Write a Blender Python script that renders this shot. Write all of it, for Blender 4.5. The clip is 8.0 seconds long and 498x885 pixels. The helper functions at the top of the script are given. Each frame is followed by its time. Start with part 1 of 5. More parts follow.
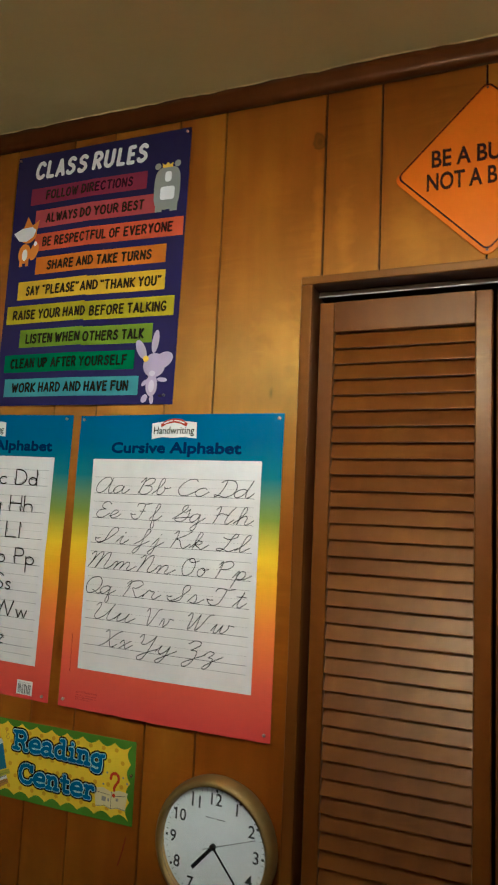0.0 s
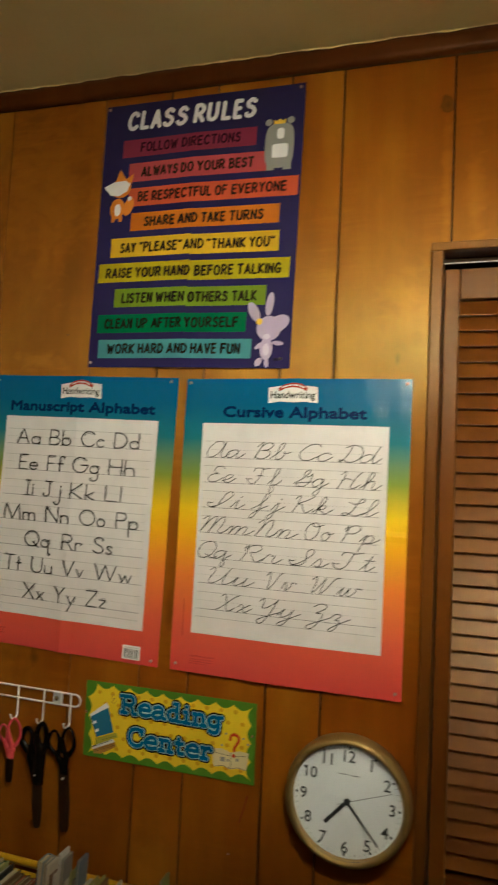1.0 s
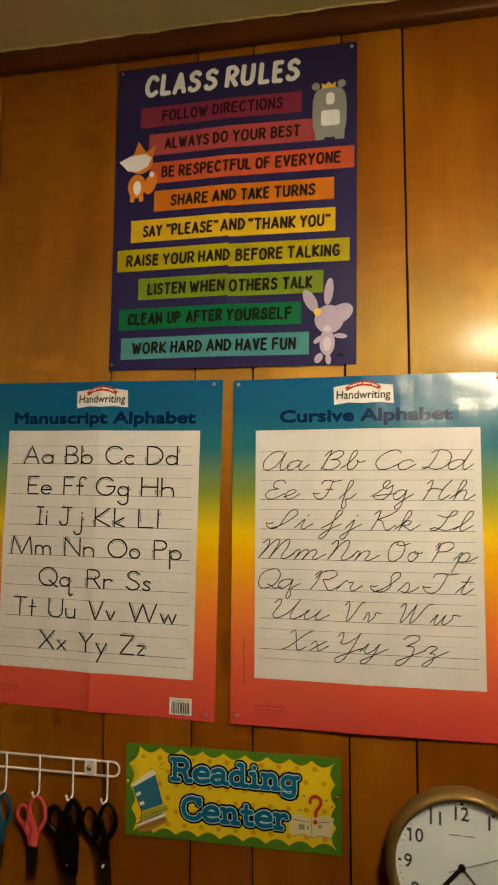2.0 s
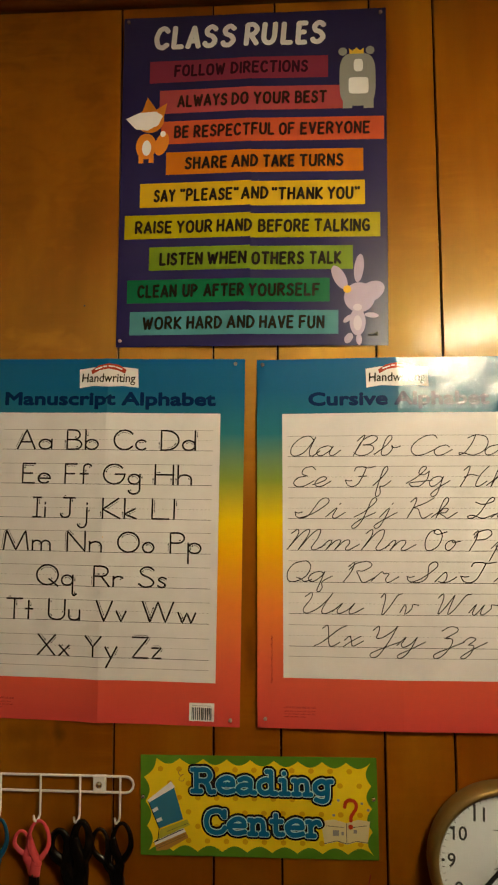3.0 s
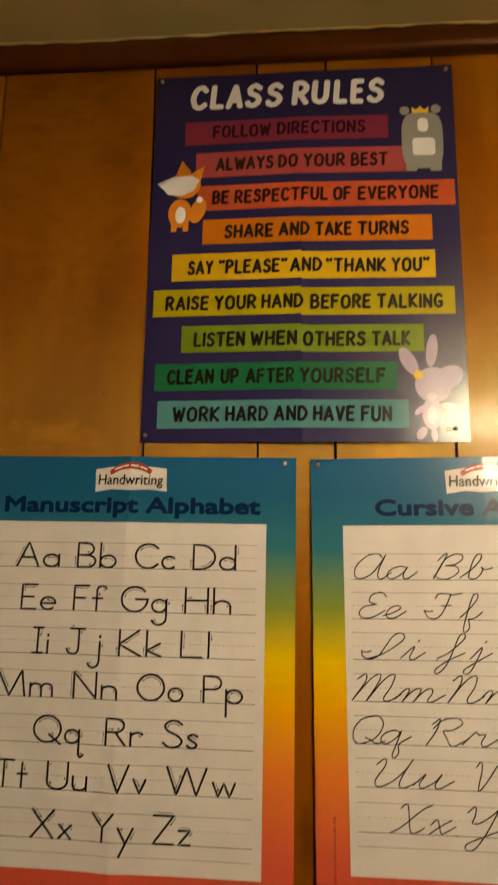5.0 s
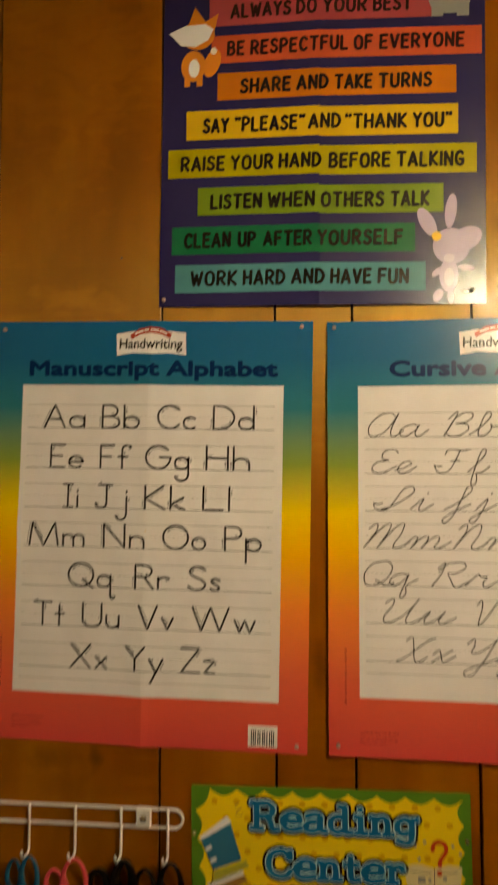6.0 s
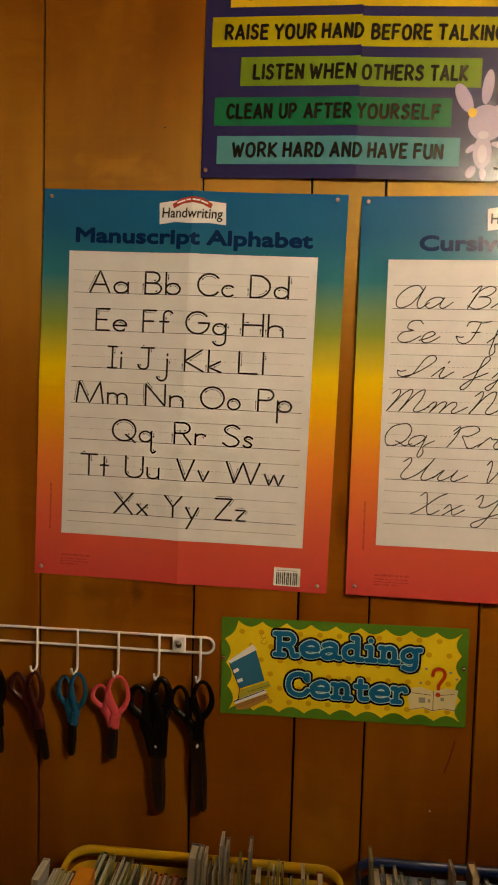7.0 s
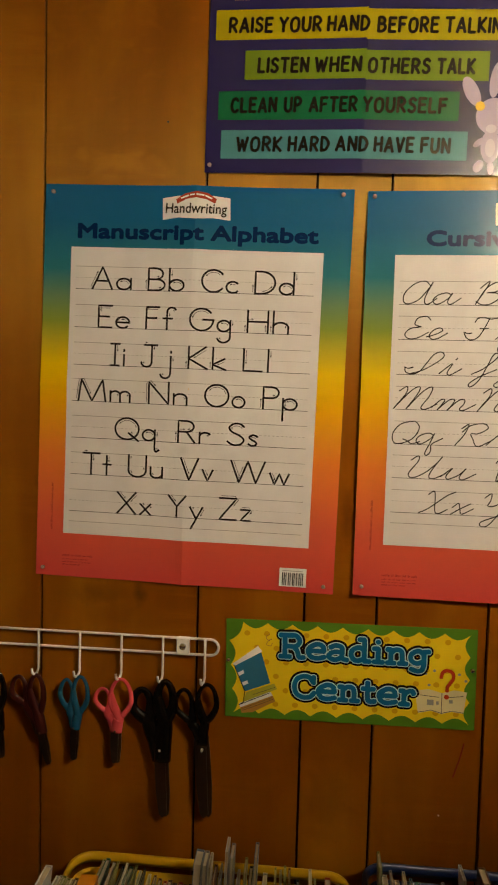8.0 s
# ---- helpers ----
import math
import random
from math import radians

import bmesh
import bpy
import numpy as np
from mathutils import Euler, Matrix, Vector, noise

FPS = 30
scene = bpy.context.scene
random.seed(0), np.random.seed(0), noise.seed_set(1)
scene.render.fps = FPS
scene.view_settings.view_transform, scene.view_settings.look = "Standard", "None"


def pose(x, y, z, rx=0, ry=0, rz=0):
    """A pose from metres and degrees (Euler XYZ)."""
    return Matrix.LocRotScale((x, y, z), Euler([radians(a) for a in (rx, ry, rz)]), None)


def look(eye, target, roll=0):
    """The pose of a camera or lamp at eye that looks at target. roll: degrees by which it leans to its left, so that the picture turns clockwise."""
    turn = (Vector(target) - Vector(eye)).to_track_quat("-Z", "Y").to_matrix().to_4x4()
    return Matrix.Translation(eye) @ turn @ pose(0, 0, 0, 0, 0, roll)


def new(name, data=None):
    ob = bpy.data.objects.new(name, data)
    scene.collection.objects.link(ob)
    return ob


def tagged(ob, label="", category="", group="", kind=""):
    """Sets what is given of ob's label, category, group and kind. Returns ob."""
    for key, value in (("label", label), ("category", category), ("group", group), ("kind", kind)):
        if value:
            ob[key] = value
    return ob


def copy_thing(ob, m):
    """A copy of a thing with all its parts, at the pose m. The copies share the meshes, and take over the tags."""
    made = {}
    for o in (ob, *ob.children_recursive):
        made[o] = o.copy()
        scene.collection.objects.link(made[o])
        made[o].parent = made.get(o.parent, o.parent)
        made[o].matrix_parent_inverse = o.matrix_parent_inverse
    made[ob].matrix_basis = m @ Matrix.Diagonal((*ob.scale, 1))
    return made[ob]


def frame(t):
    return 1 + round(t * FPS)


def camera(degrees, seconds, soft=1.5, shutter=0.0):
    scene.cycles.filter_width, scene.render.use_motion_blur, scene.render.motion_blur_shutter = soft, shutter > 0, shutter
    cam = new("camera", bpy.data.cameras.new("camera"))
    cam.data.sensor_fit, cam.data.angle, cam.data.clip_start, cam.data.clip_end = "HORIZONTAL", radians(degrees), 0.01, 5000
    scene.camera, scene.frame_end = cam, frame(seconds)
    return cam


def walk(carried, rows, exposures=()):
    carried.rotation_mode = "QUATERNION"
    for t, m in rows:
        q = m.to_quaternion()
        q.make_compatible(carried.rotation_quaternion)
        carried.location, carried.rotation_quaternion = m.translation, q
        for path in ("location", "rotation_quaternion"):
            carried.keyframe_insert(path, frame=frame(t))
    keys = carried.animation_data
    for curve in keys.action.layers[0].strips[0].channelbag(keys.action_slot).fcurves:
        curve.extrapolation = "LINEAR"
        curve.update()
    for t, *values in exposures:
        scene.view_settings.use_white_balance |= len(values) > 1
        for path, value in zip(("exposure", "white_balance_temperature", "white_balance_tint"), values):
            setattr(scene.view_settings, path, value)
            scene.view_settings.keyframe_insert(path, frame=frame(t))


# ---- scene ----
from mathutils import geometry

cam = camera(41.0, 8.0, soft=2.0, shutter=0.5)
PATH = [
    (0, (0.817, -1.097, 1.622), (0.058, 0.739, 1.849), 2.6),
    (0.5, (0.67, -1.162, 1.629), (0.047, 0.723, 1.867), 3.1),
    (1, (0.516, -1.2, 1.601), (-0.094, 0.699, 1.741), 2.8),
    (1.5, (0.387, -1.149, 1.583), (-0.213, 0.753, 1.734), 1.8),
    (1.7, (0.344, -1.119, 1.602), (-0.202, 0.796, 1.789), 1.1),
    (2.8, (0.059, -1.038, 1.601), (-0.067, 0.952, 1.762), -0.7),
    (3, (0.06, -1.034, 1.591), (-0.084, 0.953, 1.765), -0.3),
    (3.5, (-0.01, -1.017, 1.614), (-0.076, 0.971, 1.824), 1.1),
    (4, (-0.011, -0.942, 1.657), (-0.094, 1.029, 1.989), -0.9),
    (4.5, (-0.006, -0.877, 1.667), (-0.106, 1.074, 2.097), 0.0),
    (4.7, (-0.007, -0.867, 1.663), (-0.138, 1.078, 2.112), 0.1),
    (5.8, (-0.022, -0.851, 1.632), (-0.206, 1.135, 1.77), -0.3),
    (6, (-0.025, -0.879, 1.606), (-0.208, 1.11, 1.712), -0.1),
    (6.5, (-0.059, -0.918, 1.549), (-0.245, 1.071, 1.462), 1.1),
    (7, (-0.064, -0.952, 1.527), (-0.242, 1.036, 1.398), 1.6),
    (7.5, (-0.076, -0.954, 1.523), (-0.265, 1.033, 1.402), 1.7),
    (8, (-0.075, -0.939, 1.519), (-0.247, 1.05, 1.4), 1.5),
]
EXPOSURES = [(0.0, 0.0, 5050, 1), (0.7, 0.02, 5450, 0), (1.5, 0.0, 6450, 2), (3.0, -0.1, 6850, 6), (4.5, -0.14, 7600, 10), (6.0, -0.1, 7500, 7), (7.0, -0.06, 7200, 13), (8.0, -0.06, 7000, 10)]
walk(cam, [(t, look(eye, target, roll)) for t, eye, target, roll in PATH], EXPOSURES)

# ---------------------------------------------------------------- light
world = bpy.data.worlds.new("world")
scene.world = world
world.use_nodes = True
world.node_tree.nodes["Background"].inputs[0].default_value = (0.010, 0.007, 0.004, 1)
world.node_tree.nodes["Background"].inputs[1].default_value = 1.0

LAMP_AT = (0.67, -1.20, 2.14)
LAMP_COLOUR = (1.0, 0.87, 0.64, 1)
LAMP_STRENGTH = 462.0


# ---------------------------------------------------------------- materials
def srgb(r, g, b):
    f = lambda c: c / 12.92 if c <= 0.04045 else ((c + 0.055) / 1.055) ** 2.4
    return (f(r / 255), f(g / 255), f(b / 255), 1)


class Nodes:
    """A node material in the making."""

    def __init__(self, name, rough=0.5, metal=0.0, spec=0.5, coat=0.0, coat_rough=0.1):
        self.mat = bpy.data.materials.new(name)
        self.mat.use_nodes = True
        self.tree = self.mat.node_tree
        self.bsdf = self.tree.nodes["Principled BSDF"]
        for key, value in (("Roughness", rough), ("Metallic", metal), ("Specular IOR Level", spec), ("Coat Weight", coat), ("Coat Roughness", coat_rough)):
            self.bsdf.inputs[key].default_value = value

    def add(self, kind, **inputs):
        node = self.tree.nodes.new(kind)
        for key, value in inputs.items():
            socket = node.inputs[key.replace("_", " ")]
            if isinstance(value, bpy.types.NodeSocket):
                self.tree.links.new(value, socket)
            else:
                socket.default_value = value
        return node

    def link(self, a, b):
        self.tree.links.new(a, b)

    def coords(self, scale=(1, 1, 1), kind="Object", shift=None):
        c = self.add("ShaderNodeTexCoord")
        m = self.add("ShaderNodeMapping", Vector=c.outputs[kind])
        m.inputs["Scale"].default_value = scale
        if shift is not None:
            self.link(shift, m.inputs["Location"])
        return m.outputs[0]

    def noise(self, vec, scale, detail=4.0, rough=0.55, warp=0.0):
        n = self.add("ShaderNodeTexNoise", Vector=vec, Scale=scale, Detail=detail, Roughness=rough, Distortion=warp)
        return n.outputs[0]

    def ramp(self, fac, stops):
        r = self.add("ShaderNodeValToRGB", Fac=fac)
        e = r.color_ramp.elements
        while len(e) < len(stops):
            e.new(0.5)
        for el, (at, col) in zip(e, stops):
            el.position, el.color = at, col if len(col) == 4 else (*col, 1)
        return r.outputs[0]

    def mix(self, fac, a, b, mode="MIX"):
        n = self.tree.nodes.new("ShaderNodeMix")
        n.data_type, n.blend_type = "RGBA", mode
        for socket, value in ((n.inputs[0], fac), (n.inputs[6], a), (n.inputs[7], b)):
            if isinstance(value, bpy.types.NodeSocket):
                self.link(value, socket)
            else:
                socket.default_value = value
        return n.outputs[2]

    def math(self, op, a, b=0.5):
        n = self.tree.nodes.new("ShaderNodeMath")
        n.operation = op
        for socket, value in ((n.inputs[0], a), (n.inputs[1], b)):
            if isinstance(value, bpy.types.NodeSocket):
                self.link(value, socket)
            else:
                socket.default_value = value
        return n.outputs[0]

    def colour(self, value):
        if isinstance(value, bpy.types.NodeSocket):
            self.link(value, self.bsdf.inputs["Base Color"])
        else:
            self.bsdf.inputs["Base Color"].default_value = value
        return self

    def bump(self, height, strength=0.3, distance=0.002, coat=False):
        b = self.add("ShaderNodeBump", Height=height, Strength=strength, Distance=distance)
        self.link(b.outputs[0], self.bsdf.inputs["Normal"])
        if coat:
            self.link(b.outputs[0], self.bsdf.inputs["Coat Normal"])
        return self

    def roughness(self, socket):
        self.link(socket, self.bsdf.inputs["Roughness"])
        return self


def plain(name, colour, rough=0.5, metal=0.0, vary=0.12, scale=60.0, spec=0.5):
    """A surface of one colour with faint mottling."""
    n = Nodes(name, rough, metal, spec)
    v = n.coords()
    fine, broad = n.noise(v, scale), n.noise(v, scale / 9)
    both = n.math("ADD", n.math("MULTIPLY", fine, 0.5), n.math("MULTIPLY", broad, 0.5))
    lo = tuple(c * (1 - vary) for c in colour[:3])
    hi = tuple(min(1, c * (1 + vary)) for c in colour[:3])
    n.colour(n.ramp(both, [(0.3, lo), (0.7, hi)]))
    return n.mat


def panel_wood(name, light, mid, dark, rough=0.26, grain=1.0, spec=0.5, marks=False, sheen=(1, 1, 1, 1), coat=0.0, coat_rough=0.16, streak=0.38, across=0.0):
    """Varnished softwood veneer: long grain and cloudy figure; sheen tints the gloss, as the fibres do, and across spreads it sideways from the upright fibres."""
    n = Nodes(name, rough, 0, spec, coat, coat_rough)
    n.bsdf.inputs["Specular Tint"].default_value = sheen
    if across:
        n.bsdf.inputs["Anisotropic"].default_value = across
        level = n.add("ShaderNodeCombineXYZ")
        level.inputs[0].default_value, level.inputs[1].default_value = 1.0, 0.3
        n.link(level.outputs[0], n.bsdf.inputs["Tangent"])
    info = n.add("ShaderNodeObjectInfo")
    shift = n.add("ShaderNodeCombineXYZ")
    n.link(n.math("MULTIPLY", info.outputs["Random"], 7.0), shift.inputs[0])
    n.link(n.math("MULTIPLY", info.outputs["Random"], 13.0), shift.inputs[2])
    sv = shift.outputs[0]
    long_v = n.coords((9, 9, 0.55), shift=sv)
    cloud_v = n.coords((3.2, 3.2, 1.1), shift=sv)
    fine_v = n.coords((160, 160, 3.0), shift=sv)
    figure = n.noise(long_v, 2.2, 5, 0.55, 0.35)
    cloud = n.noise(cloud_v, 1.6, 3, 0.5, 0.3)
    fine = n.noise(fine_v, 1.0, 3, 0.6)
    f = n.math("ADD", n.math("MULTIPLY", figure, streak), n.math("MULTIPLY", cloud, 1 - streak))
    col = n.ramp(f, [(0.29, dark), (0.48, mid), (0.67, light)])
    col = n.mix(n.math("MULTIPLY", fine, 0.16 * grain), col, dark)
    curl = n.noise(n.coords((7, 7, 60), shift=sv), 1.0, 3, 0.55, 0.9)
    where = n.ramp(n.noise(n.coords((5, 5, 3.0), shift=sv), 1.0, 2, 0.5), [(0.45, (0, 0, 0)), (0.70, (1, 1, 1))])
    curl = n.math("MULTIPLY", n.ramp(curl, [(0.42, (0, 0, 0)), (0.68, (1, 1, 1))]), where)
    col = n.mix(n.math("MULTIPLY", curl, 0.42), col, light)
    broad = n.noise(n.coords((5.0, 5.0, 3.2)), 1.0, 4, 0.6, 0.5)
    col = n.mix(n.ramp(broad, [(0.42, (0, 0, 0)), (0.72, (0.55, 0.55, 0.55))]), col, dark)
    if marks:
        ragged = n.noise(n.coords((26, 26, 40)), 1.0, 2, 0.45, 0.6)
        # pale curled figure, and broad patches that paint in golden gloss: place, half sizes, strength
        for x, z, rx, rz, power in ((-0.36, 2.24, 0.16, 0.22, 0.27), (-0.345, 1.850, 0.075, 0.024, 0.38), (0.478, 2.16, 0.011, 0.15, 0.30), (0.527, 2.13, 0.022, 0.12, 0.28), (0.650, 2.115, 0.065, 0.05, 0.30), (0.415, 1.925, 0.05, 0.10, 0.27), (-0.62, 2.02, 0.07, 0.12, 0.30)):
            off = n.add("ShaderNodeVectorMath")
            off.operation = "SUBTRACT"
            n.link(n.coords((1 / rx, 0, 1 / rz)), off.inputs[0])
            off.inputs[1].default_value = (x / rx, 0, z / rz)
            size = n.add("ShaderNodeVectorMath")
            size.operation = "LENGTH"
            n.link(off.outputs[0], size.inputs[0])
            wild = n.math("ADD", size.outputs[1], n.math("MULTIPLY", n.math("SUBTRACT", ragged, 0.5), 2.2))
            col = n.mix(n.ramp(wild, [(0.0, (power,) * 3), (0.4, (power * 0.7,) * 3), (1.0, (0, 0, 0))]), col, tuple(min(1, c * 1.22) for c in light[:3]) + (1,))
        # knots and dark figure: place, half sizes, strength
        for x, z, rx, rz, power in ((0.477, 2.311, 0.0125, 0.021, 0.85), (0.402, 1.846, 0.0050, 0.012, 0.97), (0.402, 1.862, 0.030, 0.060, 0.35), (-0.365, 1.234, 0.060, 0.018, 0.42), (-0.312, 1.238, 0.012, 0.020, 0.92), (-0.36, 1.205, 0.05, 0.03, 0.25),
                                    (-0.030, 0.945, 0.040, 0.070, 0.30), (-0.014, 1.360, 0.012, 0.040, 0.7), (-0.405, 2.100, 0.050, 0.120, 0.14), (0.230, 2.000, 0.025, 0.200, 0.12), (-0.520, 2.18, 0.04, 0.06, 0.15)):
            sv2 = n.coords((1 / rx, 0, 1 / rz))
            off = n.add("ShaderNodeVectorMath")
            off.operation = "SUBTRACT"
            n.link(sv2, off.inputs[0])
            off.inputs[1].default_value = (x / rx, 0, z / rz)
            size = n.add("ShaderNodeVectorMath")
            size.operation = "LENGTH"
            n.link(off.outputs[0], size.inputs[0])
            wild = n.math("ADD", size.outputs[1], n.math("MULTIPLY", n.math("SUBTRACT", ragged, 0.5), 1.5))
            stops = [(0.0, (power,) * 3), (0.35, (power * 0.75,) * 3), (1.0, (0, 0, 0))]
            if power == 0.85:
                stops = [(0.0, (1.0,) * 3), (0.40, (0.75,) * 3), (0.72, (0.95,) * 3), (1.0, (0, 0, 0))]
            spot = n.ramp(wild, stops)
            col = n.mix(spot, col, (0.085, 0.015, 0.002, 1))
    tone = n.ramp(info.outputs["Random"], [(0.0, (0.84, 0.80, 0.76)), (1.0, (1, 1, 1))])
    col = n.mix(1.0, col, tone, "MULTIPLY")
    n.colour(col)
    rough_var = n.math("ADD", n.math("MULTIPLY", cloud, 0.12), rough - 0.06)
    n.roughness(rough_var)
    wave_v = n.coords((14, 14, 5.0), shift=sv)
    wave = n.noise(wave_v, 1.0, 3, 0.5, 0.4)
    h = n.math("ADD", n.math("ADD", n.math("MULTIPLY", wave, 0.8), n.math("MULTIPLY", fine, 0.10)), n.math("MULTIPLY", curl, 0.12))
    n.bump(h, 0.28, 0.004, coat=coat > 0)
    return n.mat


WALL_WOOD = panel_wood("wall_wood", (0.405, 0.150, 0.008, 1), (0.265, 0.073, 0.0034, 1), (0.134, 0.027, 0.0012, 1), 0.48, grain=0.2, spec=0.85, marks=True, sheen=(1, 0.86, 0.24, 1), coat=0.17, coat_rough=0.17, streak=0.22, across=0.75)
# darker than the other woods: the shadow beside the door is in this colour
TRIM_WOOD = panel_wood("trim_wood", (0.125, 0.042, 0.010, 1), (0.085, 0.026, 0.006, 1), (0.048, 0.013, 0.003, 1), 0.36, spec=0.3)
CROWN_WOOD = panel_wood("crown_wood", (0.160, 0.047, 0.007, 1), (0.108, 0.028, 0.0045, 1), (0.060, 0.014, 0.003, 1), 0.36, spec=0.27, sheen=(1, 0.75, 0.45, 1))
DOOR_WOOD = panel_wood("door_wood", (0.175, 0.060, 0.0065, 1), (0.122, 0.037, 0.0045, 1), (0.070, 0.019, 0.002, 1), 0.37, spec=0.21, sheen=(1, 0.76, 0.50, 1))
CASING_WOOD = panel_wood("casing_wood", (0.185, 0.070, 0.009, 1), (0.130, 0.044, 0.006, 1), (0.075, 0.023, 0.003, 1), 0.30, spec=0.36, sheen=(1, 0.75, 0.45, 1))
GROOVE = plain("groove_stain", (0.016, 0.006, 0.003), 0.8, spec=0.08)
# near-black colour that stands in for the unlit closet's shade
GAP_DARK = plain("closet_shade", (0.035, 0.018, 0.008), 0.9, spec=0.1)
FLOOR_WOOD = panel_wood("floor_wood", (0.13, 0.075, 0.035, 1), (0.10, 0.055, 0.025, 1), (0.065, 0.034, 0.015, 1), 0.5)
SHELF_WOOD = panel_wood("shelf_wood", (0.16, 0.085, 0.04, 1), (0.11, 0.055, 0.025, 1), (0.07, 0.033, 0.014, 1), 0.45)


def ceiling_paint():
    n = Nodes("ceiling_paint", 0.85, 0, 0.3)
    v = n.coords()
    lump, broad = n.noise(v, 20, 4, 0.6), n.noise(v, 3.0, 3)
    n.colour(n.ramp(broad, [(0.3, (0.75, 0.59, 0.23)), (0.7, (0.82, 0.66, 0.28))]))
    n.bump(n.math("ADD", lump, n.math("MULTIPLY", broad, 0.8)), 0.30, 0.006)
    return n.mat


CEILING_PAINT = ceiling_paint()


def poster_paper(name, stops):
    """Glossy printed paper with a colour gradient from the top (0) to the bottom (1)."""
    n = Nodes(name, 0.24, 0, 0.42)
    c = n.add("ShaderNodeTexCoord")
    sep = n.add("ShaderNodeSeparateXYZ", Vector=c.outputs["Generated"])
    down = n.math("SUBTRACT", 1.0, sep.outputs[2])
    v = n.coords()
    soft = n.noise(v, 5.3, 3)
    col = n.ramp(down, stops)
    col = n.mix(n.math("MULTIPLY", soft, 0.014), col, (0.9, 0.88, 0.82, 1))
    n.colour(col)
    n.roughness(n.math("ADD", 0.17, n.math("MULTIPLY", soft, 0.14)))
    n.bump(n.noise(n.coords((1, 1, 0.6)), 11.7, 2), 0.09, 0.004)
    return n.mat


def ink(name, rgb, rough=0.19, vary=0.06):
    n = Nodes(name, rough, 0, 0.5)
    v = n.coords()
    soft = n.noise(v, 14, 3)
    lo, hi = tuple(c * (1 - vary) for c in rgb[:3]), tuple(min(1, c * (1 + vary)) for c in rgb[:3])
    n.colour(n.ramp(soft, [(0.3, lo), (0.7, hi)]))
    n.roughness(n.math("ADD", rough - 0.06, n.math("MULTIPLY", soft, 0.12)))
    n.bump(n.noise(n.coords((1, 1, 0.6)), 16, 2), 0.10, 0.004)
    return n.mat


RAINBOW = poster_paper("rainbow_paper", [
    (0.0, srgb(8, 88, 132)), (0.09, srgb(8, 89, 127)), (0.21, srgb(34, 110, 121)), (0.34, srgb(130, 146, 54)),
    (0.45, srgb(228, 190, 4)), (0.54, srgb(232, 168, 10)), (0.68, srgb(228, 122, 46)), (0.84, srgb(216, 90, 62)), (1.0, srgb(202, 68, 62))])
NAVY_PAPER = poster_paper("navy_paper", [(0.0, srgb(29, 24, 69)), (1.0, srgb(37, 31, 77))])
PURPLE_PAPER = poster_paper("purple_paper", [(0.0, srgb(88, 48, 110)), (1.0, srgb(92, 52, 116))])
GREEN_CARD = ink("green_card", srgb(84, 128, 40))
YELLOW_CARD = ink("yellow_card", srgb(236, 204, 40))
ORANGE_DOT = ink("orange_dot", srgb(212, 162, 30))
WHITE_INK = ink("white_paper", srgb(221, 214, 212))
CREAM_INK = ink("cream_ink", srgb(232, 230, 230))
BLACK_INK = ink("black_ink", srgb(26, 24, 28))
PENCIL_INK = ink("letter_ink", srgb(36, 31, 31))
SCRIPT_INK = ink("script_letter_ink", srgb(48, 41, 40))
RULE_INK = ink("rule_ink", srgb(70, 66, 64))
FAINT_INK = ink("faint_rule_ink", srgb(150, 145, 138))
HEAD_INK = ink("heading_ink", srgb(2, 38, 80))
BLUE_INK = ink("blue_letter_ink", srgb(16, 100, 146))
BOOK_INK = ink("blue_book_ink", srgb(50, 112, 142))
PAGE_INK = ink("page_ink", srgb(222, 208, 158))
PALE_BLUE_INK = ink("pale_blue_ink", srgb(186, 220, 226))
RED_INK = ink("red_ink", srgb(196, 66, 34))
RIBBON_INK = ink("ribbon_ink", srgb(166, 62, 44))
FINE_INK = ink("fine_print_ink", srgb(132, 38, 38))
GREY_INK = ink("grey_shape_ink", srgb(142, 142, 136))
LILAC_INK = ink("lilac_shape_ink", srgb(176, 160, 186))
PALE_LILAC_INK = ink("pale_lilac_ink", srgb(200, 188, 204))
FOX_INK = ink("orange_shape_ink", srgb(212, 128, 44))
GOLD_INK = ink("gold_shape_ink", srgb(232, 190, 70))
TAN_INK = ink("tan_shape_ink", srgb(176, 130, 60))
OLIVE_INK = ink("olive_shape_ink", srgb(178, 172, 60))
BAR_INKS = [ink("bar_" + n, srgb(*c)) for n, c in (
    ("plum", (122, 42, 64)), ("rose", (164, 70, 72)), ("coral", (186, 82, 50)), ("orange", (188, 106, 28)), ("yellow", (196, 158, 34)),
    ("lime", (160, 146, 22)), ("leaf", (106, 126, 34)), ("green", (18, 96, 60)), ("aqua", (74, 130, 134)))]
DARK_TEXT = [ink("text_" + n, srgb(*c)) for n, c in (("plum", (52, 14, 32)), ("wine", (48, 12, 22)), ("black", (18, 16, 20)))]
STEEL = plain("blade_steel", (0.075, 0.052, 0.038), 0.30, 0.9, scale=200)
SCREW_NICKEL = plain("screw_nickel", (0.85, 0.83, 0.78), 0.30, 0.4)
PIN_STEEL = plain("pin_steel", (0.55, 0.53, 0.50), 0.25, 1.0)
CLEAR_PIN = plain("clear_pin_plastic", (0.36, 0.25, 0.22), 0.12, 0.0)
RACK_WHITE = plain("white_vinyl_wire", (0.78, 0.76, 0.72), 0.35, vary=0.05)
BRASS = plain("aged_brass", (0.36, 0.245, 0.085), 0.46, 0.65, vary=0.12, scale=30)
BRONZE = plain("dark_bronze", (0.06, 0.045, 0.03), 0.5, 0.5)
CLOCK_FACE = plain("clock_dial", (0.74, 0.75, 0.75), 0.45, vary=0.02)
